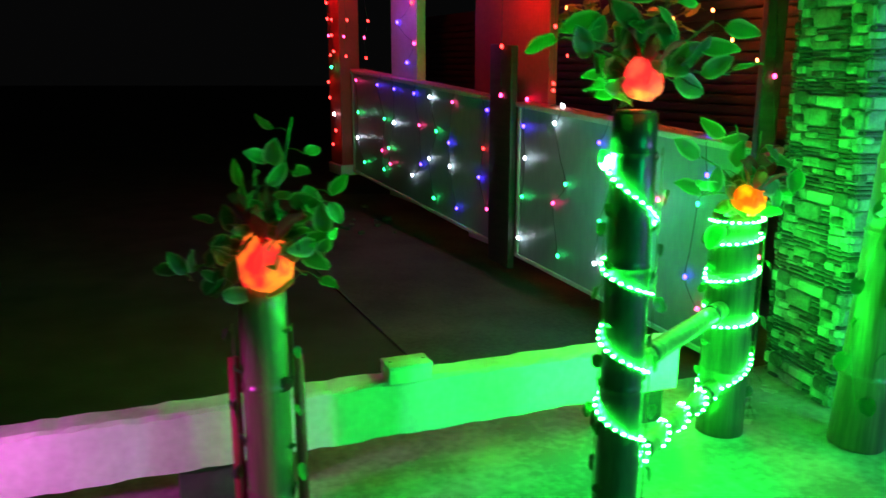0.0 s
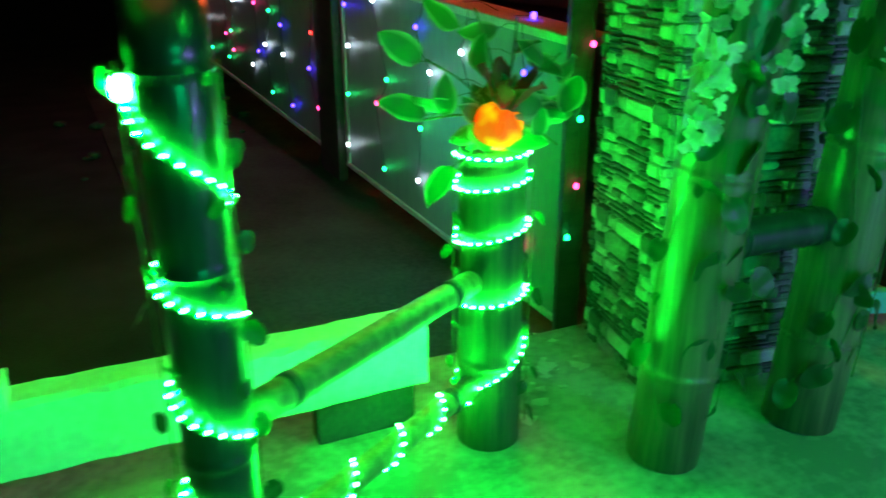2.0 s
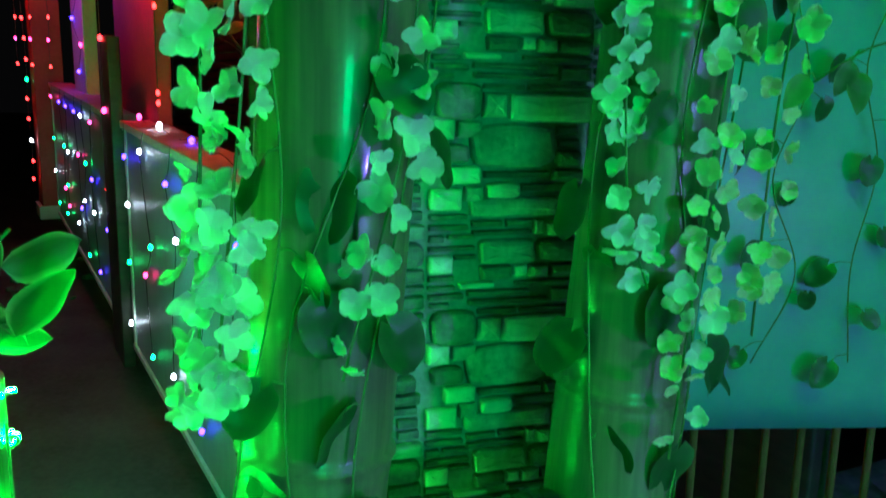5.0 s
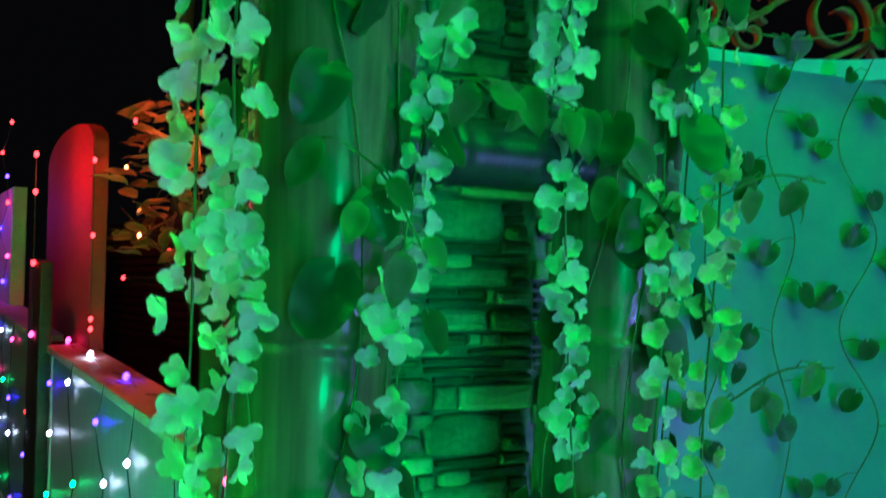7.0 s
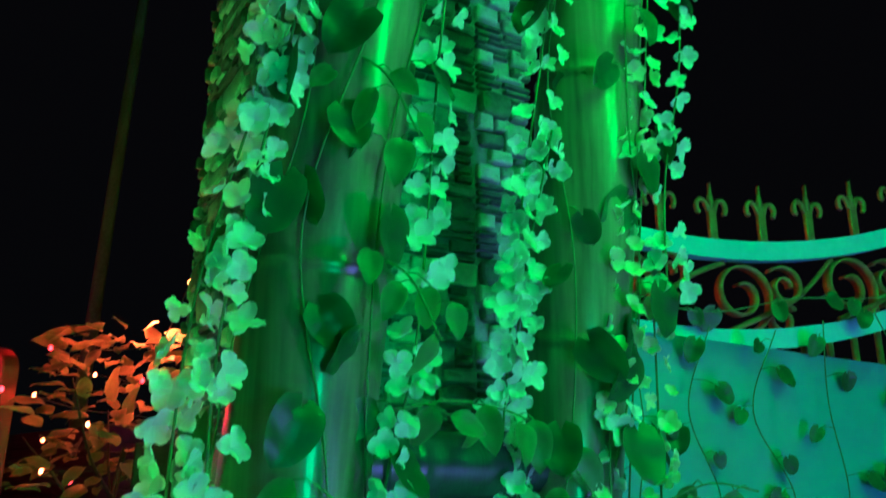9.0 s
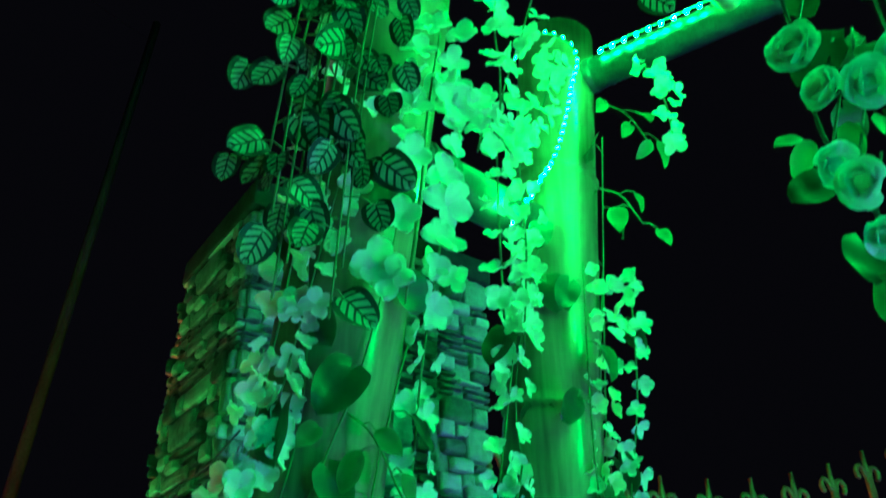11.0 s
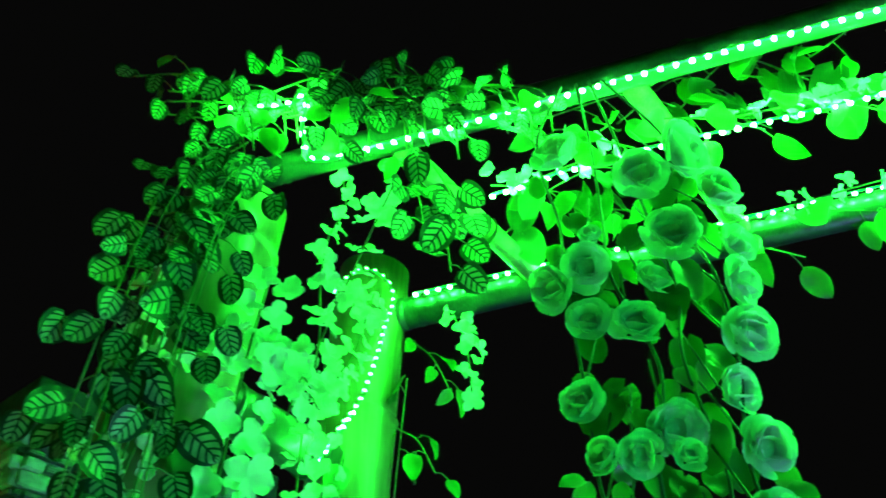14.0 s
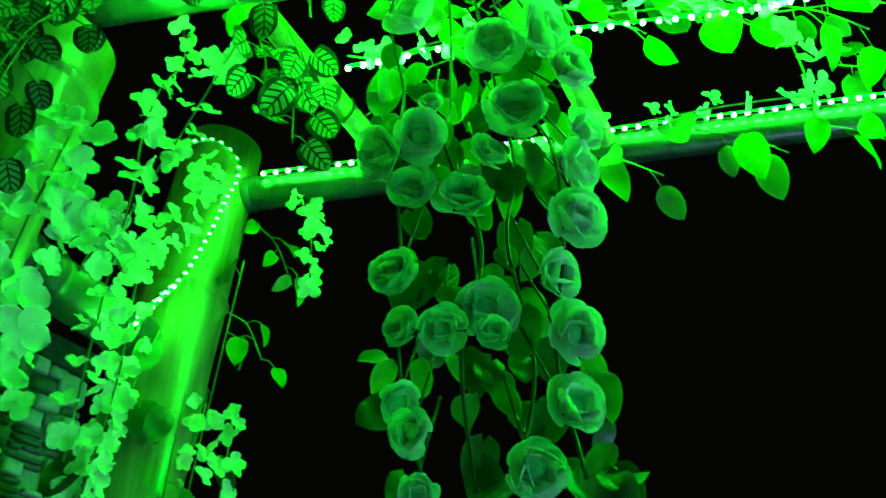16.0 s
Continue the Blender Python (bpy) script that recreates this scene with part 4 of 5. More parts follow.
for k in range(170):
    a, r, z = rnd.uniform(0, 6.28), 0.42 * math.sqrt(rnd.random()), rnd.uniform(1.42, 2.08)
    r *= 1 - 0.5 * max(0, (z - 1.7) / 0.4)
    stick("leaf", rnd.choice(BUSH), bush, aim((r * math.cos(a), r * math.sin(a), z), jitter(rnd, (math.cos(a), math.sin(a), 0.2), 0.6), jitter(rnd, (0, -0.3, 1), 0.6), rnd.uniform(0.7, 1.2)))
bb = bush.location
bulb_string([bb + Vector((0.34 * math.cos(1.7 * j), 0.34 * math.sin(1.7 * j), 1.25 + 0.042 * j)) for j in range(19)], ["amber", "amber", "red"] * 6 + ["amber"], "string of amber bulbs wound through the bush", 0.9)

bulb_string([(1.2, 4.7, 1.86), (1.233, 4.5, 1.914), (1.324, 3.9, 2.008), (1.377, 3.3, 2.04), (1.389, 2.9, 1.99), (1.42, 2.46, 1.95)], (None, "amber", "amber", "amber", None, None), "string of amber bulbs led from the bush to the tall post", 0.9, 0.01)

bulb_string([(1.86, 4.6, 1.62), (1.89, 4.6, 1.49), (1.74, 4.6, 1.44), (1.62, 4.6, 1.38), (1.54, 4.6, 1.23), (1.50, 4.6, 1.54), (1.46, 4.65, 1.66)], (None, "amber", "amber", "amber", "amber", "amber", None), "string of amber bulbs hung before the louvred wall", 1.0, 0.03)
bulb_string([(1.80, 4.6, 1.6), (1.77, 4.6, 1.27), (1.83, 4.6, 1.05), (1.86, 4.6, 0.88), (1.88, 4.6, 0.7)], (None, "amber", "amber", "red", None), "drooping string of amber bulbs before the louvred wall", 1.0, 0.01)

# ---- distance ----
pole = thing("utility_pole", (0.56, 8.2, -0.2), "tall thin utility pole in the dark", "pole")
part("shaft", tube([(-0.1, 0, 0), (0.0, 0, 4), (0.13, 0, 8.5)], [0.06, 0.05, 0.042], 12), APRON, pole)

star = thing("star_lantern", (0.84, 3.3, 3.66), "glowing cream paper star lantern hung on a cable", "lantern")
bm = bmesh.new()
ring = [bm.verts.new((r * math.sin(math.pi * k / 5 + 0.12), 0, r * math.cos(math.pi * k / 5 + 0.12))) for k, r in ((k, 0.115 if k % 2 == 0 else 0.045) for k in range(10))]
f, bk = bm.verts.new((0, -0.045, 0)), bm.verts.new((0, 0.045, 0))
for k in range(10):
    bm.faces.new((ring[k], ring[(k + 1) % 10], f))
    bm.faces.new((ring[(k + 1) % 10], ring[k], bk))
STAR, n, l, b = nodes_of("star_paper")
tex, ramp = n.new("ShaderNodeTexNoise"), n.new("ShaderNodeValToRGB")
tex.inputs["Scale"].default_value = 22
ramp.color_ramp.elements[0].position, ramp.color_ramp.elements[1].position = 0.38, 0.58
ramp.color_ramp.elements[0].color, ramp.color_ramp.elements[1].color = (0.75, 0.22, 0.1, 1), (1.0, 0.72, 0.55, 1)
l.new(tex.outputs[0], ramp.inputs[0])
l.new(ramp.outputs[0], b.inputs["Base Color"])
l.new(ramp.outputs[0], b.inputs["Emission Color"])
b.inputs["Emission Strength"].default_value = 0.75
so = part("paper_star", bm, STAR, star, smooth=False)
so.rotation_euler = (0.65, 0, 0)
part("hanger", tube([(0, 0, 0.1), (0.005, 0, 0.14), (0.028, 0, 0.16)], 0.0025, 6), DARK_WIRE, star)
bulb_string([(0.868, 3.3, 3.82), (0.82, 3.3, 3.86), (0.7, 3.3, 3.95), (0.5, 3.4, 4.15), (0.3, 4.6, 5.0), (0.66, 8.16, 8.0)], (None, "red", "blue", "red", "blue", None), "cable with a few coloured bulbs that holds the star", 1.0, 0.01)

# ---- lanterns and sprigs on the short posts ----
lantern((-0.455, 1.925, 0.70), (0.75, 0.02, 0.02), (1.0, 0.17, 0.02), 0.16, 1, "glowing red and orange cloth flower lantern on a post", 10)
lantern((0.455, 1.885, 1.165), (0.85, 0.03, 0.03), (0.9, 0.10, 0.05), 0.105, 2, "glowing red cloth flower lantern on a post", 12)
lantern((0.955, 2.485, 0.785), (0.8, 0.09, 0.003), (1.0, 0.38, 0.006), 0.115, 3, "glowing orange cloth flower lantern on a post", 16)
for k, (tx, ty, tz, c) in enumerate(((-0.07, 0.0, 0.13, 7), (0.10, 0.02, 0.34, 12), (0.0, 0.02, 0.25, 8), (0.16, -0.01, 0.17, 11), (0.19, 0.0, 0.09, 10), (0.17, 0.0, 0.02, 9), (-0.21, -0.02, -0.04, 12), (-0.10, -0.03, -0.10, 7), (0.12, 0.01, -0.05, 6))):
    sprig(C + Vector((0, -0.02, 0.76)), C + Vector((tx, ty - 0.04, 0.78 + tz)), 70 + k, c, 0.88)
for k, (tx, ty, tz, c) in enumerate(((-0.17, 0, 0.10, 6), (-0.12, -0.02, -0.02, 5), (0.16, 0, 0.14, 8), (0.2, -0.02, 0.02, 6), (0.06, 0, 0.24, 6), (-0.1, 0.02, 0.25, 7))):
    sprig(A + Vector((0, -0.03, 1.2)), A + Vector((tx, ty - 0.03, 1.2 + tz)), 80 + k, c, 1.15)
for k, (tx, ty, tz, c) in enumerate(((-0.15, 0, 0.12, 5), (-0.16, -0.03, 0.0, 4), (0.13, 0, 0.13, 5), (0.16, -0.02, 0.02, 5), (-0.05, 0, 0.22, 5), (0.04, 0.02, 0.2, 5), (-0.09, -0.07, -0.10, 4), (0.12, -0.06, -0.05, 3))):
    sprig(B + Vector((0, -0.05, 0.82)), B + Vector((tx, ty - 0.06, 0.84 + tz)), 90 + k, c, 1.15)
# small leaves that follow the ropes up the posts
for c, r, zz, s in ((A, 0.066, 1.05, 1), (B, 0.09, 0.72, 2), (C, 0.075, 0.6, 3)):
    for side in (-1, 1):
        keys = [(c.x + side * r, c.y - 0.02, zz - (zz - 0.05) * j / 5) for j in range(6)]
        vine(keys, 100 + s * 2 + side, HEART, gap=0.075, spread=0.012, size=0.5, face=(side, -0.7, 0.2), label="thin vine of small heart-shaped leaves down the post", group="post vines")

# ---- garlands on the tall posts ----
garland([(1.45, 2.23, 2.5), (1.425, 2.32, 1.975), (1.36, 2.345, 1.62), (1.35, 2.35, 1.2), (1.335, 2.35, 0.8)], 1)
garland([(1.49, 2.2, 2.35), (1.45, 2.31, 2.0), (1.39, 2.34, 1.6), (1.395, 2.345, 1.25), (1.36, 2.35, 0.9), (1.355, 2.35, 0.82)], 2)
garland([(1.66, 2.33, 2.25), (1.64, 2.37, 2.0), (1.615, 2.37, 1.62), (1.585, 2.38, 1.46), (1.555, 2.37, 1.27), (1.535, 2.37, 1.07), (1.478, 2.36, 0.84)], 3)
garland([(1.85, 2.43, 2.3), (1.835, 2.47, 2.1), (1.80, 2.5, 1.8), (1.775, 2.51, 1.52)], 4)
garland([(1.84, 2.46, 1.95), (1.80, 2.51, 1.66), (1.80, 2.52, 1.35), (1.815, 2.52, 1.02), (1.845, 2.51, 0.90)], 5)
garland([(2.0, 2.42, 2.3), (1.995, 2.46, 2.12), (1.955, 2.49, 1.75), (1.93, 2.5, 1.49), (1.93, 2.5, 1.3), (1.91, 2.5, 1.04), (1.885, 2.5, 0.68)], 6, CREAM + WHITE[:2], label="hanging garland of cream cloth blossoms on a thin stem")
garland([(2.07, 2.44, 2.3), (2.08, 2.48, 2.1), (2.05, 2.5, 1.9), (2.04, 2.5, 1.7)], 7, gap=0.027)
garland([(2.035, 2.53, 1.75), (2.03, 2.54, 1.4), (2.005, 2.54, 1.1), (2.0, 2.54, 0.83)], 8, CREAM, label="hanging garland of cream cloth blossoms on a thin stem")
garland([(1.76, 2.08, 2.73), (1.755, 2.2, 2.6), (1.73, 2.26, 2.45), (1.735, 2.29, 2.3), (1.74, 2.3, 2.1)], 9)
garland([(1.90, 2.34, 2.72), (1.85, 2.33, 2.55), (1.79, 2.31, 2.42), (1.80, 2.33, 2.25), (1.79, 2.34, 2.08)], 10)
garland([(1.80, 2.31, 2.46), (1.74, 2.25, 2.36), (1.68, 2.2, 2.37), (1.66, 2.2, 2.3)], 11)
garland([(1.60, 2.19, 2.5), (1.585, 2.2, 2.35), (1.575, 2.2, 2.2), (1.565, 2.22, 2.05)], 12, spread=0.035, size=1.15)
garland([(2.07, 2.3, 2.72), (2.085, 2.28, 2.62), (2.09, 2.28, 2.5)], 13)
garland([(2.29, 1.44, 2.75), (2.30, 1.43, 2.66), (2.295, 1.43, 2.56), (2.30, 1.44, 2.5)], 14, spread=0.015)
garland([(1.90, 1.98, 2.73), (1.93, 1.93, 2.71), (1.97, 1.86, 2.72), (2.0, 1.80, 2.72)], 15)
garland([(2.24, 1.90, 2.72), (2.32, 1.74, 2.70), (2.42, 1.58, 2.71), (2.52, 1.45, 2.72)], 16, gap=0.05)
garland([(2.12, 1.66, 2.75), (2.2, 1.53, 2.735), (2.28, 1.40, 2.74), (2.38, 1.23, 2.745)], 17, gap=0.014, spread=0.02)
garland([(1.70, 2.15, 2.765), (1.725, 2.18, 2.73), (1.705, 2.2, 2.658), (1.698, 2.2, 2.551), (1.703, 2.2, 2.459), (1.715, 2.24, 2.36)], 18, gap=0.02, spread=0.012, size=0.72)
# leaves laid on the tall culms
for k, (line, r, a0, z0, z1, sz) in enumerate(((T1, 0.1, -2.5, 0.12, 2.2, 0.85), (T1, 0.1, -1.5, 0.3, 2.3, 0.9), (T1, 0.1, -0.7, 0.15, 2.1, 0.85), (T2, 0.097, -2.3, 0.1, 2.4, 0.85), (T2, 0.097, -1.2, 0.2, 2.3, 0.95), (T2, 0.097, -0.4, 0.15, 2.6, 0.85))):
    keys = []
    for j in range(8):
        z = z1 + (z0 - z1) * j / 7
        c, a = on(line, z), a0 + 0.45 * math.sin(1.9 * j + k)
        keys.append(c + Vector((r * math.cos(a), r * math.sin(a), 0)))
    vine(keys, 120 + k, HEART, gap=0.11, spread=0.03, size=sz, face=(math.cos(a0), math.sin(a0), 0.15), label="pothos vine of dark heart-shaped leaves wound round the tall post", group="post vines", loose=0.35)
for k, (x, y, z, tx, tz) in enumerate(((2.0, 2.5, 1.42, 0.13, 0.02), (2.02, 2.5, 1.15, 0.12, 0.05), (2.03, 2.44, 2.5, 0.05, -0.1), (1.52, 2.33, 1.95, 0.07, -0.12), (1.56, 2.34, 1.7, 0.06, -0.1), (1.50, 2.35, 1.45, 0.08, -0.12), (2.05, 2.41, 2.7, 0.06, -0.14))):
    vine([(x, y, z), (x + tx * 0.5, y - 0.03, z + tz * 0.5 + 0.02), (x + tx, y - 0.05, z + tz)], 140 + k, PALE, gap=0.032, spread=0.03, size=0.66, label="short sprig of green pointed cloth leaves on the post", name="leaf_sprig", category="artificial plant", group="leaf sprigs", loose=0.6)

vine([on(T1, 1.5) + Vector((0.09, -0.07, 0.03)), on(T1, 1.5).lerp(on(T2, 1.5), 0.5) + Vector((0, -0.07, 0.05)), on(T2, 1.5) + Vector((-0.08, -0.09, 0.02)), on(T2, 1.4) + Vector((0.02, -0.12, 0.0))], 155, PALE, gap=0.045, spread=0.03, size=0.75, label="pale green leaf vine draped over the middle rung", group="post vines", loose=0.7)
# striped leaves that spill over the head of the first post
rnd = random.Random(23)
for k in range(9):
    x = 1.415 + 0.011 * k
    zt = 2.70 + rnd.uniform(-0.04, 0.06)
    x2 = x - 0.03 - 0.03 * (1 - k / 12)
    keys = [(x + 0.06, 2.16 + rnd.uniform(-0.02, 0.05), zt), (x, 2.12 + rnd.uniform(0, 0.05), zt - 0.12), ((x + x2) / 2, 2.14 + rnd.uniform(0, 0.05), zt - 0.32), (x2 + 0.02, 2.18 + rnd.uniform(0, 0.05), zt - 0.5 - rnd.uniform(0, 0.2))]
    vine(keys, 160 + k, STRIPE, gap=0.066, spread=0.045, size=0.64, face=(-0.25, -0.8, -0.45), label="cascade of striped dark and pale cloth leaves over the post head", group="striped vines", loose=0.45)
for k in range(20):
    f = k / 19
    a = Vector((1.40, 2.2, 2.76)).lerp(Vector((1.83, 1.86, 2.76)), f) + Vector((rnd.uniform(-0.03, 0.03), rnd.uniform(-0.03, 0.03), rnd.uniform(-0.02, 0.07)))
    keys = [a + Vector((-0.06, 0.04, rnd.uniform(-0.02, 0.05))), a + Vector((0, 0, 0.04)), a + Vector((0.04, -0.05, 0.0)), a + Vector((0.07, -0.03, -0.06))]
    vine(keys, 180 + k, STRIPE + (PALE if k % 3 == 0 else STRIPE[:1]), gap=0.036, spread=0.05, size=0.62, face=(-0.2, -0.6, -0.7), label="tangle of striped leaves along the arch rail", group="striped vines", loose=0.7)
for k, (x, y) in enumerate(((1.79, 2.06), (1.84, 2.03), (1.87, 2.09))):
    vine([(x - 0.03, y, 2.77), (x, y - 0.01, 2.70), (x + 0.01, y - 0.01, 2.63 - 0.02 * k)], 190 + k, STRIPE, gap=0.034, spread=0.04, size=0.8, face=(-0.3, -0.7, -0.5), label="hanging tuft of striped cloth leaves under the arch rail", group="striped vines", loose=0.5)
# pointed leaves along the rails further on
for k, (f, off, sz) in enumerate(((0.55, 0.05, 0.95), (0.75, 0.08, 0.9), (0.95, 0.12, 1.0), (1.1, 0.14, 0.95), (1.25, 0.16, 0.9), (0.95, 0.4, 1.0), (1.15, 0.42, 1.1), (0.72, 0.42, 1.0))):
    a = UPR[0] + RD * f + (LOW[0] - UPR[0]).normalized() * off
    vine([a + Vector((0, 0, -0.03)), a + RD * 0.08 + Vector((0.02, 0, -0.05)), a + RD * 0.16 + Vector((0.04, 0.02, -0.075))], 200 + k, PALE, gap=0.045, spread=0.045, size=sz, face=(-0.4, -0.3, -0.9), label="spray of pointed green cloth leaves hung from the arch", group="arch leaves", loose=0.6)

# leaves lying over the rails
rnd = random.Random(77)
for k in range(12):
    f, off = 0.35 + 0.11 * k, rnd.uniform(0.06, 0.4)
    a = UPR[0] + RD * f + (LOW[0] - UPR[0]).normalized() * off + Vector((0, 0, 0.03))
    keys = [a, a + RD * 0.1 + Vector((rnd.uniform(-0.05, 0.05), rnd.uniform(-0.05, 0.05), 0.03)), a + RD * 0.2 + Vector((rnd.uniform(-0.08, 0.08), rnd.uniform(-0.08, 0.08), -0.01))]
    vine(keys, 220 + k, HEART + PALE, gap=0.035, spread=0.06, size=rnd.uniform(0.7, 1.0), face=(-0.3, -0.3, -0.9), label="loose green leaf vine lying over the arch rails", group="arch leaves", loose=0.8)

# ---- hanging roses ----
RN, RA, RC = Vector((0.741, 0.671, 0)), Vector((0.671, -0.741, 0)), Vector((1.87, 1.74, 0))
ROSES = ((-0.045, 2.583, 0.034), (0.108, 2.548, 0.041), (0.053, 2.506, 0.032), (-0.03, 2.417, 0.015), (-0.044, 2.375, 0.027), (-0.084, 2.332, 0.029), (-0.056, 2.272, 0.025), (0.0, 2.274, 0.031),
         (0.027, 2.319, 0.023), (0.068, 2.394, 0.034), (0.131, 2.435, 0.031), (0.14, 2.377, 0.027), (0.124, 2.311, 0.029), (0.114, 2.238, 0.031), (0.086, 2.18, 0.028), (-0.075, 2.186, 0.025),
         (0.015, 2.141, 0.031), (-0.065, 2.099, 0.019), (-0.032, 2.107, 0.022), (0.017, 2.092, 0.016), (0.096, 2.105, 0.027), (-0.074, 2.042, 0.018), (0.085, 2.024, 0.026), (-0.059, 2.002, 0.019), (0.048, 1.972, 0.027), (-0.057, 1.951, 0.017))
rnd = random.Random(31)
swag = thing("rose_swag", RC + Vector((0, 0, 2.74)), "hanging swag of pale cloth roses with dark leaves", "artificial flowers")
o = RC + Vector((0, 0, 2.74))
for lane in (-0.06, 0.0, 0.05, 0.1):
    keys = [Vector((0, 0, 0)) + RA * lane * 0.4] + [RA * (lane + rnd.uniform(-0.02, 0.02)) + RN * rnd.uniform(0, 0.05) + Vector((0, 0, -0.13 * j)) for j in range(1, 7)]
    part("stem", tube(curve_points(keys, 6), 0.0022, 6), DARK_WIRE, swag)
for a, z, r in ROSES:
    p = RC + RA * a + RN * rnd.uniform(-0.025, 0.03) + Vector((0, 0, z)) - o
    out = jitter(rnd, -RN + RA * a * 4 + Vector((0, 0, -0.25)), 0.45)
    side = out.cross(Vector((0, 0, 1)))
    rose = stick("rose", rnd.choice(ROSE), swag, aim(p, out.cross(side), out, r / 0.0425 * 1.08))
    for ring, (cnt, tilt, grown) in enumerate(((4, 1.15, 0.72), (5, 0.85, 0.92), (5, 0.5, 1.0))):
        for k in range(cnt):
            mm = Matrix.Rotation(2 * math.pi * k / cnt + ring * 0.5 + rnd.uniform(-0.3, 0.3), 4, "Z") @ Matrix.Translation((0, 0.011, 0.006 - 0.005 * ring)) @ Matrix.Rotation(tilt + rnd.uniform(-0.2, 0.25), 4, "X")
            stick("petal", rnd.choice(OUTER), rose, mm @ Matrix.Diagonal((grown * rnd.uniform(0.85, 1.12), grown * rnd.uniform(0.88, 1.15), grown, 1.0)))
    part("stalk", tube([p, p + RN * 0.04 + Vector((0, 0, 0.03)), RA * a * 0.6 + RN * 0.03 + Vector((0, 0, p.z + 0.1))], 0.0016, 5), DARK_WIRE, swag)
for k in range(110):
    p = RA * rnd.uniform(-0.09, 0.14) + RN * rnd.uniform(0.02, 0.09) + Vector((0, 0, rnd.uniform(-0.85, -0.12)))
    stick("leaf", rnd.choice(HEART + PALE), swag, aim(p, jitter(rnd, (0, 0, -1), 0.8), jitter(rnd, -RN, 0.6), rnd.uniform(0.45, 0.7)))

# ---- stones of the pillar ----
# one relief panel: left, right, top, bottom in hundredths, and tone (0 dark, 1 middle, 2 pale; from 10 on a thin slate, from 20 on a round boulder)
BAND_A = ((2.7, 30.1, 0, 16.1, 20), (30.8, 46.6, 4, 15.2, 1), (47.2, 100, 4, 16.9, 2), (0, 14.5, 14.8, 24.9, 2), (15.9, 31.3, 16.1, 23.8, 1), (77.3, 92.2, 17.7, 22.5, 10), (30.7, 57.2, 0, 3.4, 10), (58.1, 99, 0, 3.4, 10))
BAND_B = ((24.8, 76.9, 17.3, 36.6, 21), (2.9, 23.4, 26, 34.7, 20), (11.1, 30.9, 35.6, 43.7, 2), (32.5, 74.4, 37.6, 41.7, 10), (21.1, 32.7, 44.3, 51.7, 1), (34.2, 55.3, 42.9, 50.1, 22), (56.1, 95.7, 43.3, 47.8, 10), (75.8, 96.8, 37.2, 42.7, 0), (78.6, 93.4, 23.4, 27.9, 10), (78.1, 93.9, 28.9, 36.6, 20))
BAND_C = ((0, 20, 45.3, 55.5, 2), (24.3, 81.9, 49.4, 58.7, 1), (0, 24.4, 56.5, 60, 10), (25.7, 46.2, 59.4, 63.2, 10), (47.1, 65.2, 59.1, 63.2, 10), (0, 25, 61, 64.7, 10), (26.3, 64.9, 63.9, 67.4, 10), (65.5, 72, 59.7, 66.8, 1), (73.1, 98.2, 60.7, 67.7, 1), (82.5, 96.4, 48.6, 53.8, 10), (82.8, 97.2, 54.6, 59.4, 10), (0, 10.3, 65.5, 69.7, 10), (11.1, 28.8, 65.5, 68.4, 10), (0, 29.5, 70.6, 73.8, 10), (30.9, 66.9, 68.4, 79.6, 1), (68.4, 97.2, 68.7, 79.6, 20))
BAND_D = ((15.6, 30, 74.5, 77.7, 10), (0, 15.1, 74.8, 83.1, 2), (32.2, 52.4, 80.3, 87, 0), (53.3, 62.1, 80.3, 85.7, 2), (63.1, 75.7, 80.3, 86.7, 1), (76.6, 98.5, 80.6, 87, 0), (18.7, 41.1, 87.6, 90.5, 2), (0, 16.9, 83.8, 87.3, 10), (0, 17.9, 88.3, 91.5, 10), (23.9, 64.8, 91.2, 94.7, 10), (65.3, 98.1, 88, 91.5, 10), (0.3, 23.1, 92.1, 95.7, 10), (24.5, 77, 95.3, 98.9, 10), (77.7, 98.9, 92.1, 98.9, 10), (0.9, 14.4, 96.3, 99.5, 10), (54.1, 99.2, 87.6, 90.5, 10))
TILE_W, TILE_H = 0.267, 0.35
TONES = [surface("charcoal_stone", (0.05, 0.051, 0.051), (0.16, 0.163, 0.16), 14, 0.5, 0.4, 90, vary=0.25),
         surface("grey_stone", (0.15, 0.153, 0.15), (0.42, 0.425, 0.415), 14, 0.55, 0.6, 70, vary=0.25),
         surface("pale_stone", (0.38, 0.39, 0.38), (0.6, 0.61, 0.59), 12, 0.55, 0.4, 70, vary=0.15)]


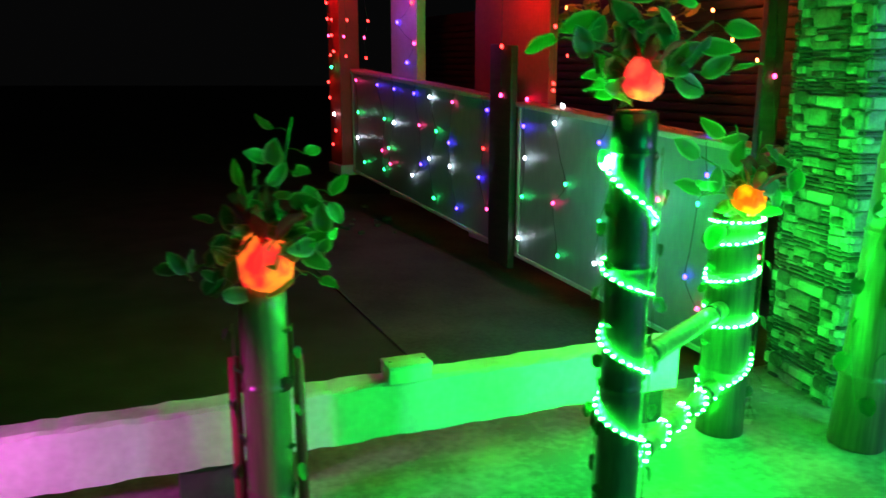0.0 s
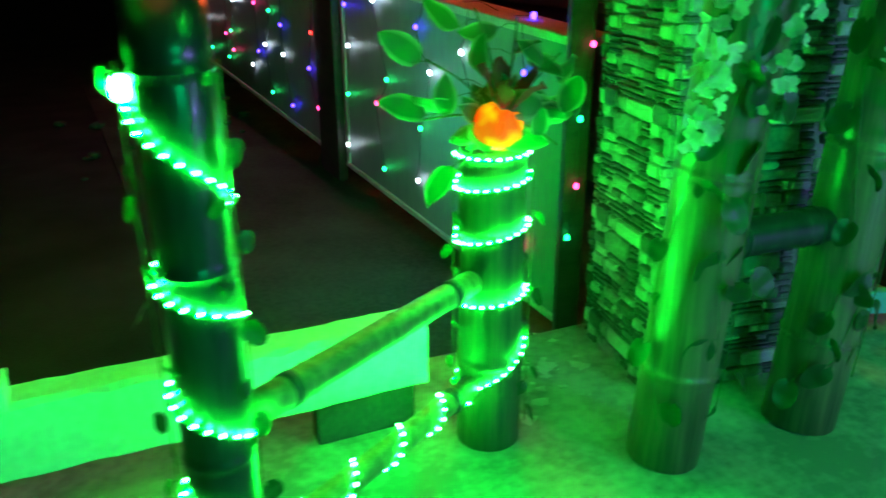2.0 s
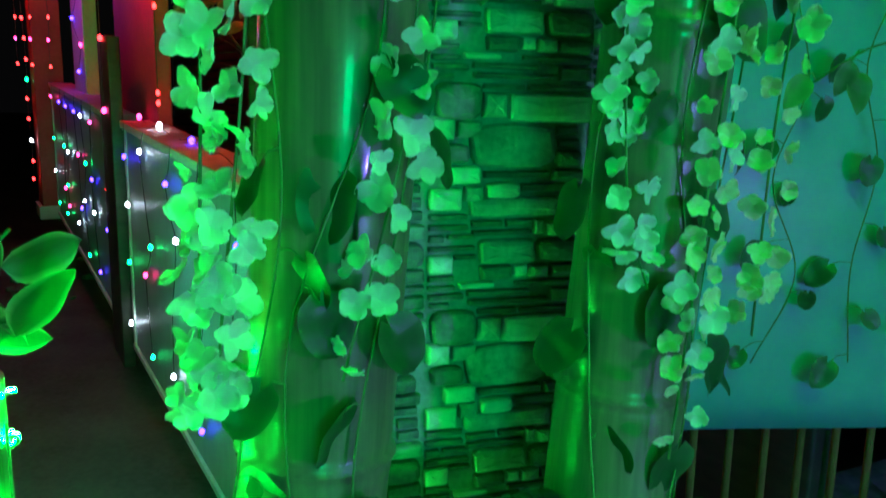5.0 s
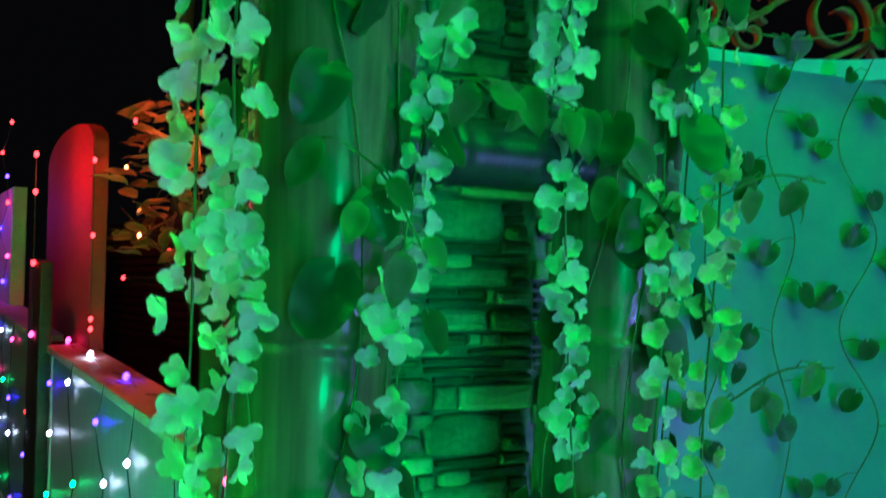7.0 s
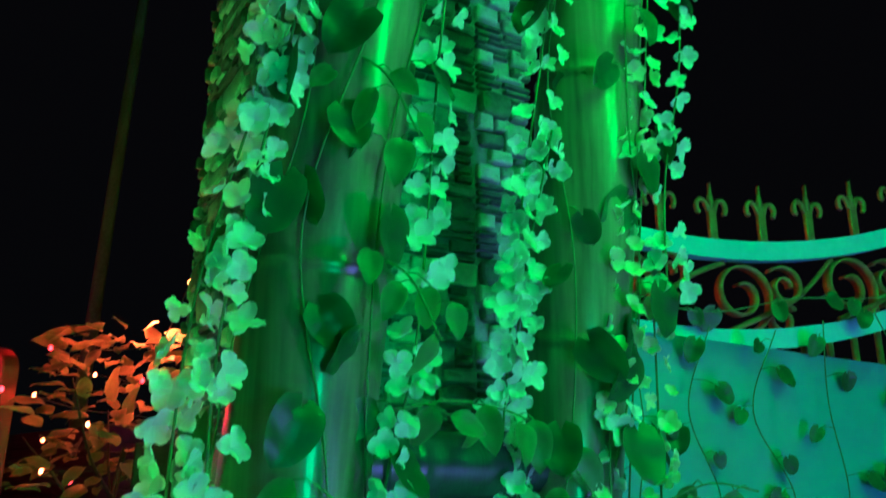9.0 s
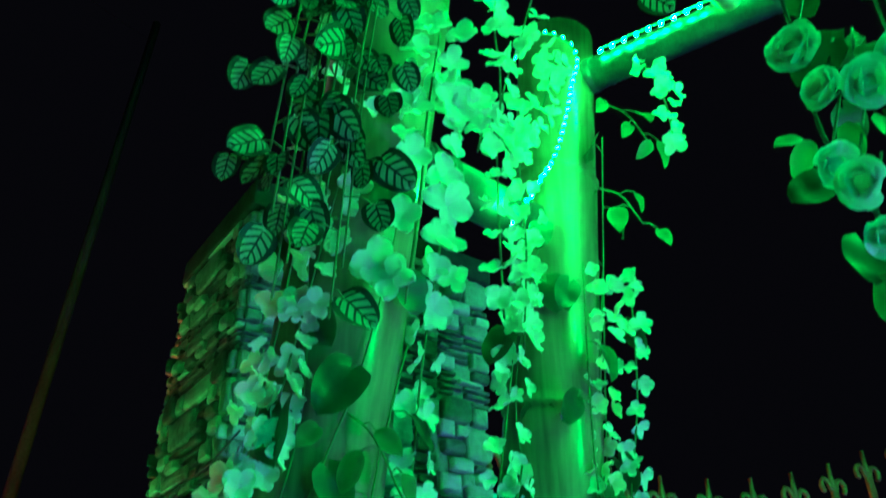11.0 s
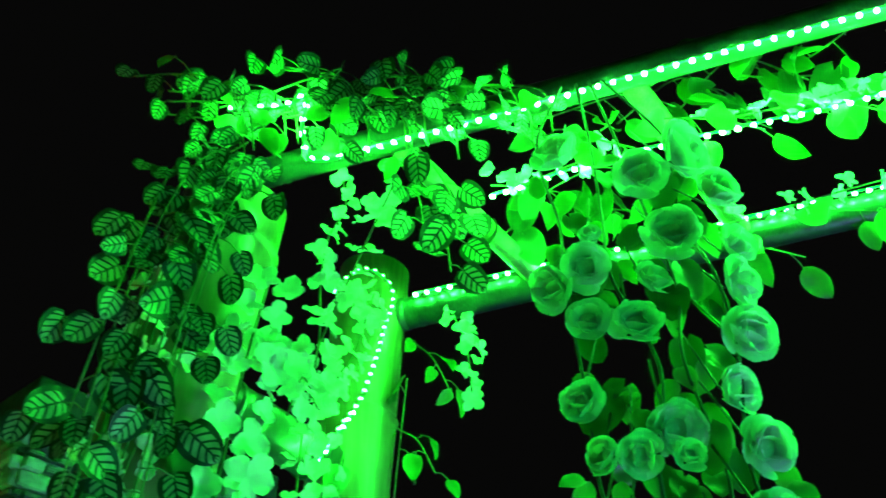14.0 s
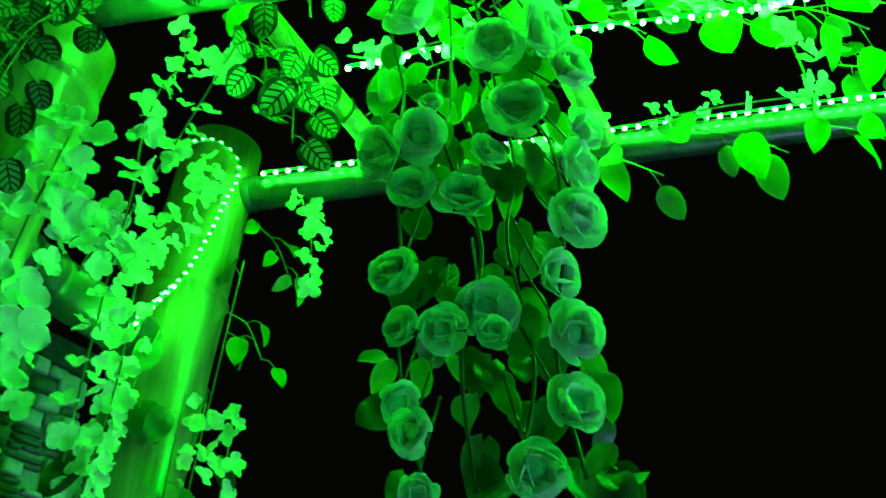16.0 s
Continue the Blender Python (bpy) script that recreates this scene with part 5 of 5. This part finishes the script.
def stone_shape(bm, cx, cz, w, h, seed, form=0, slot=0, m=None):
    """A relief stone: uneven outline, sloped sides, worn face; form 0 quarry stone, 1 thin slate, 2 round boulder."""
    rs = random.Random(seed)
    pts = []
    if form == 1:
        c = 0.0015
        base = [(-w / 2 + c, -h / 2), (w / 2 - c, -h / 2), (w / 2, -h / 2 + c), (w / 2, h / 2 - c), (w / 2 - c, h / 2), (-w / 2 + c, h / 2), (-w / 2, h / 2 - c), (-w / 2, -h / 2 + c)]
        pts = [(x + rs.uniform(-1, 1) * 0.0006, z + rs.uniform(-1, 1) * 0.0006) for x, z in base]
    else:
        power, n = (0.5, 14) if form == 2 else (0.2, 12)
        for k in range(n):
            a = 2 * math.pi * (k + 0.5) / n
            c, d = math.cos(a), math.sin(a)
            r = rs.uniform(0.97, 1.07) if form == 2 else rs.uniform(0.95, 1.02)
            pts.append((w / 2 * r * math.copysign(abs(c) ** power, c), h / 2 * r * math.copysign(abs(d) ** power, d)))
    d = rs.uniform(0.005, 0.008) if form == 1 else rs.uniform(0.011, 0.018) if form == 2 else rs.uniform(0.009, 0.014)
    e = min(0.002 if form == 1 else 0.007, w * 0.2, h * 0.22)
    rings = []
    for y, k in ((0.004, 0.0), (-d * 0.55, 0.12), (-d * 0.88, 0.6), (-d, 1.5)):
        ring = [Vector((cx + x * (1 - 2 * e * k / w), y + (rs.uniform(-0.0012, 0.0012) if k > 1 else 0.0), cz + z * (1 - 2 * e * k / h))) for x, z in pts]
        rings.append([bm.verts.new(m @ p if m is not None else p) for p in ring])
    made = []
    n = len(pts)
    for a, b in zip(rings, rings[1:]):
        for k in range(n):
            made.append(bm.faces.new((a[k], a[(k + 1) % n], b[(k + 1) % n], b[k])))
    hub = Vector((cx, -d * 1.06, cz))
    hub = bm.verts.new(m @ hub if m is not None else hub)
    for k in range(n):
        made.append(bm.faces.new((rings[-1][k], rings[-1][(k + 1) % n], hub)))
    for f in made:
        f.material_index = slot
    return bm


SHARED = {}


def clad(face, width, height, z_parts, name, x_off, z_off):
    """Panels set side by side; stones in the stretch z_parts are parts of their own, the rest one joined relief."""
    rest = bmesh.new()
    cols, rows = int((width - x_off) / TILE_W) + 1, int((height - z_off) / TILE_H) + 1
    for i in range(cols):
        for j in range(rows):
            for n_, (x0, x1, y0, y1, code) in enumerate(BAND_A + BAND_B + BAND_C + BAND_D):
                form, tone = divmod(code, 10)
                a, b = x_off + (i + x0 / 100) * TILE_W, x_off + (i + x1 / 100) * TILE_W
                lo_, hi_ = z_off + (j + 1 - y1 / 100) * TILE_H, z_off + (j + 1 - y0 / 100) * TILE_H
                a, b, lo_, hi_ = max(a, 0.0), min(b, width), max(lo_, 0.0), min(hi_, height)
                if b - a < 0.008 or hi_ - lo_ < 0.006:
                    continue
                joint = 0.0032 if form == 1 else 0.0004
                w, h = b - a - joint, hi_ - lo_ - joint
                cx, cz = (a + b) / 2, (lo_ + hi_) / 2
                if z_parts[0] < cz < z_parts[1]:
                    key = (n_, round(w, 3), round(h, 3))
                    if key not in SHARED:
                        SHARED[key] = finish(stone_shape(bmesh.new(), 0, 0, w, h, n_, form), "stone", TONES[tone], False)
                    ob = new("stone", SHARED[key])
                    ob.parent = pillar
                    ob.matrix_local = face @ Matrix.Translation((cx, 0, cz))
                else:
                    stone_shape(rest, cx, cz, w, h, n_, form, tone, face)
    tagged(part(name, rest, TONES, pillar, "grey stone relief", smooth=False), kind="stuff")


clad(Matrix.Identity(4), PW, PH, (0.75, 1.5), "stone_relief", 0.16 - TILE_W, 0.102 - TILE_H)
clad(Matrix.Translation((0, PD, 0)) @ Matrix.Rotation(radians(-90), 4, "Z"), PD, PH, (0.3, 0.6), "side_stone_relief", 0.03 - TILE_W, 0.102 - TILE_H)
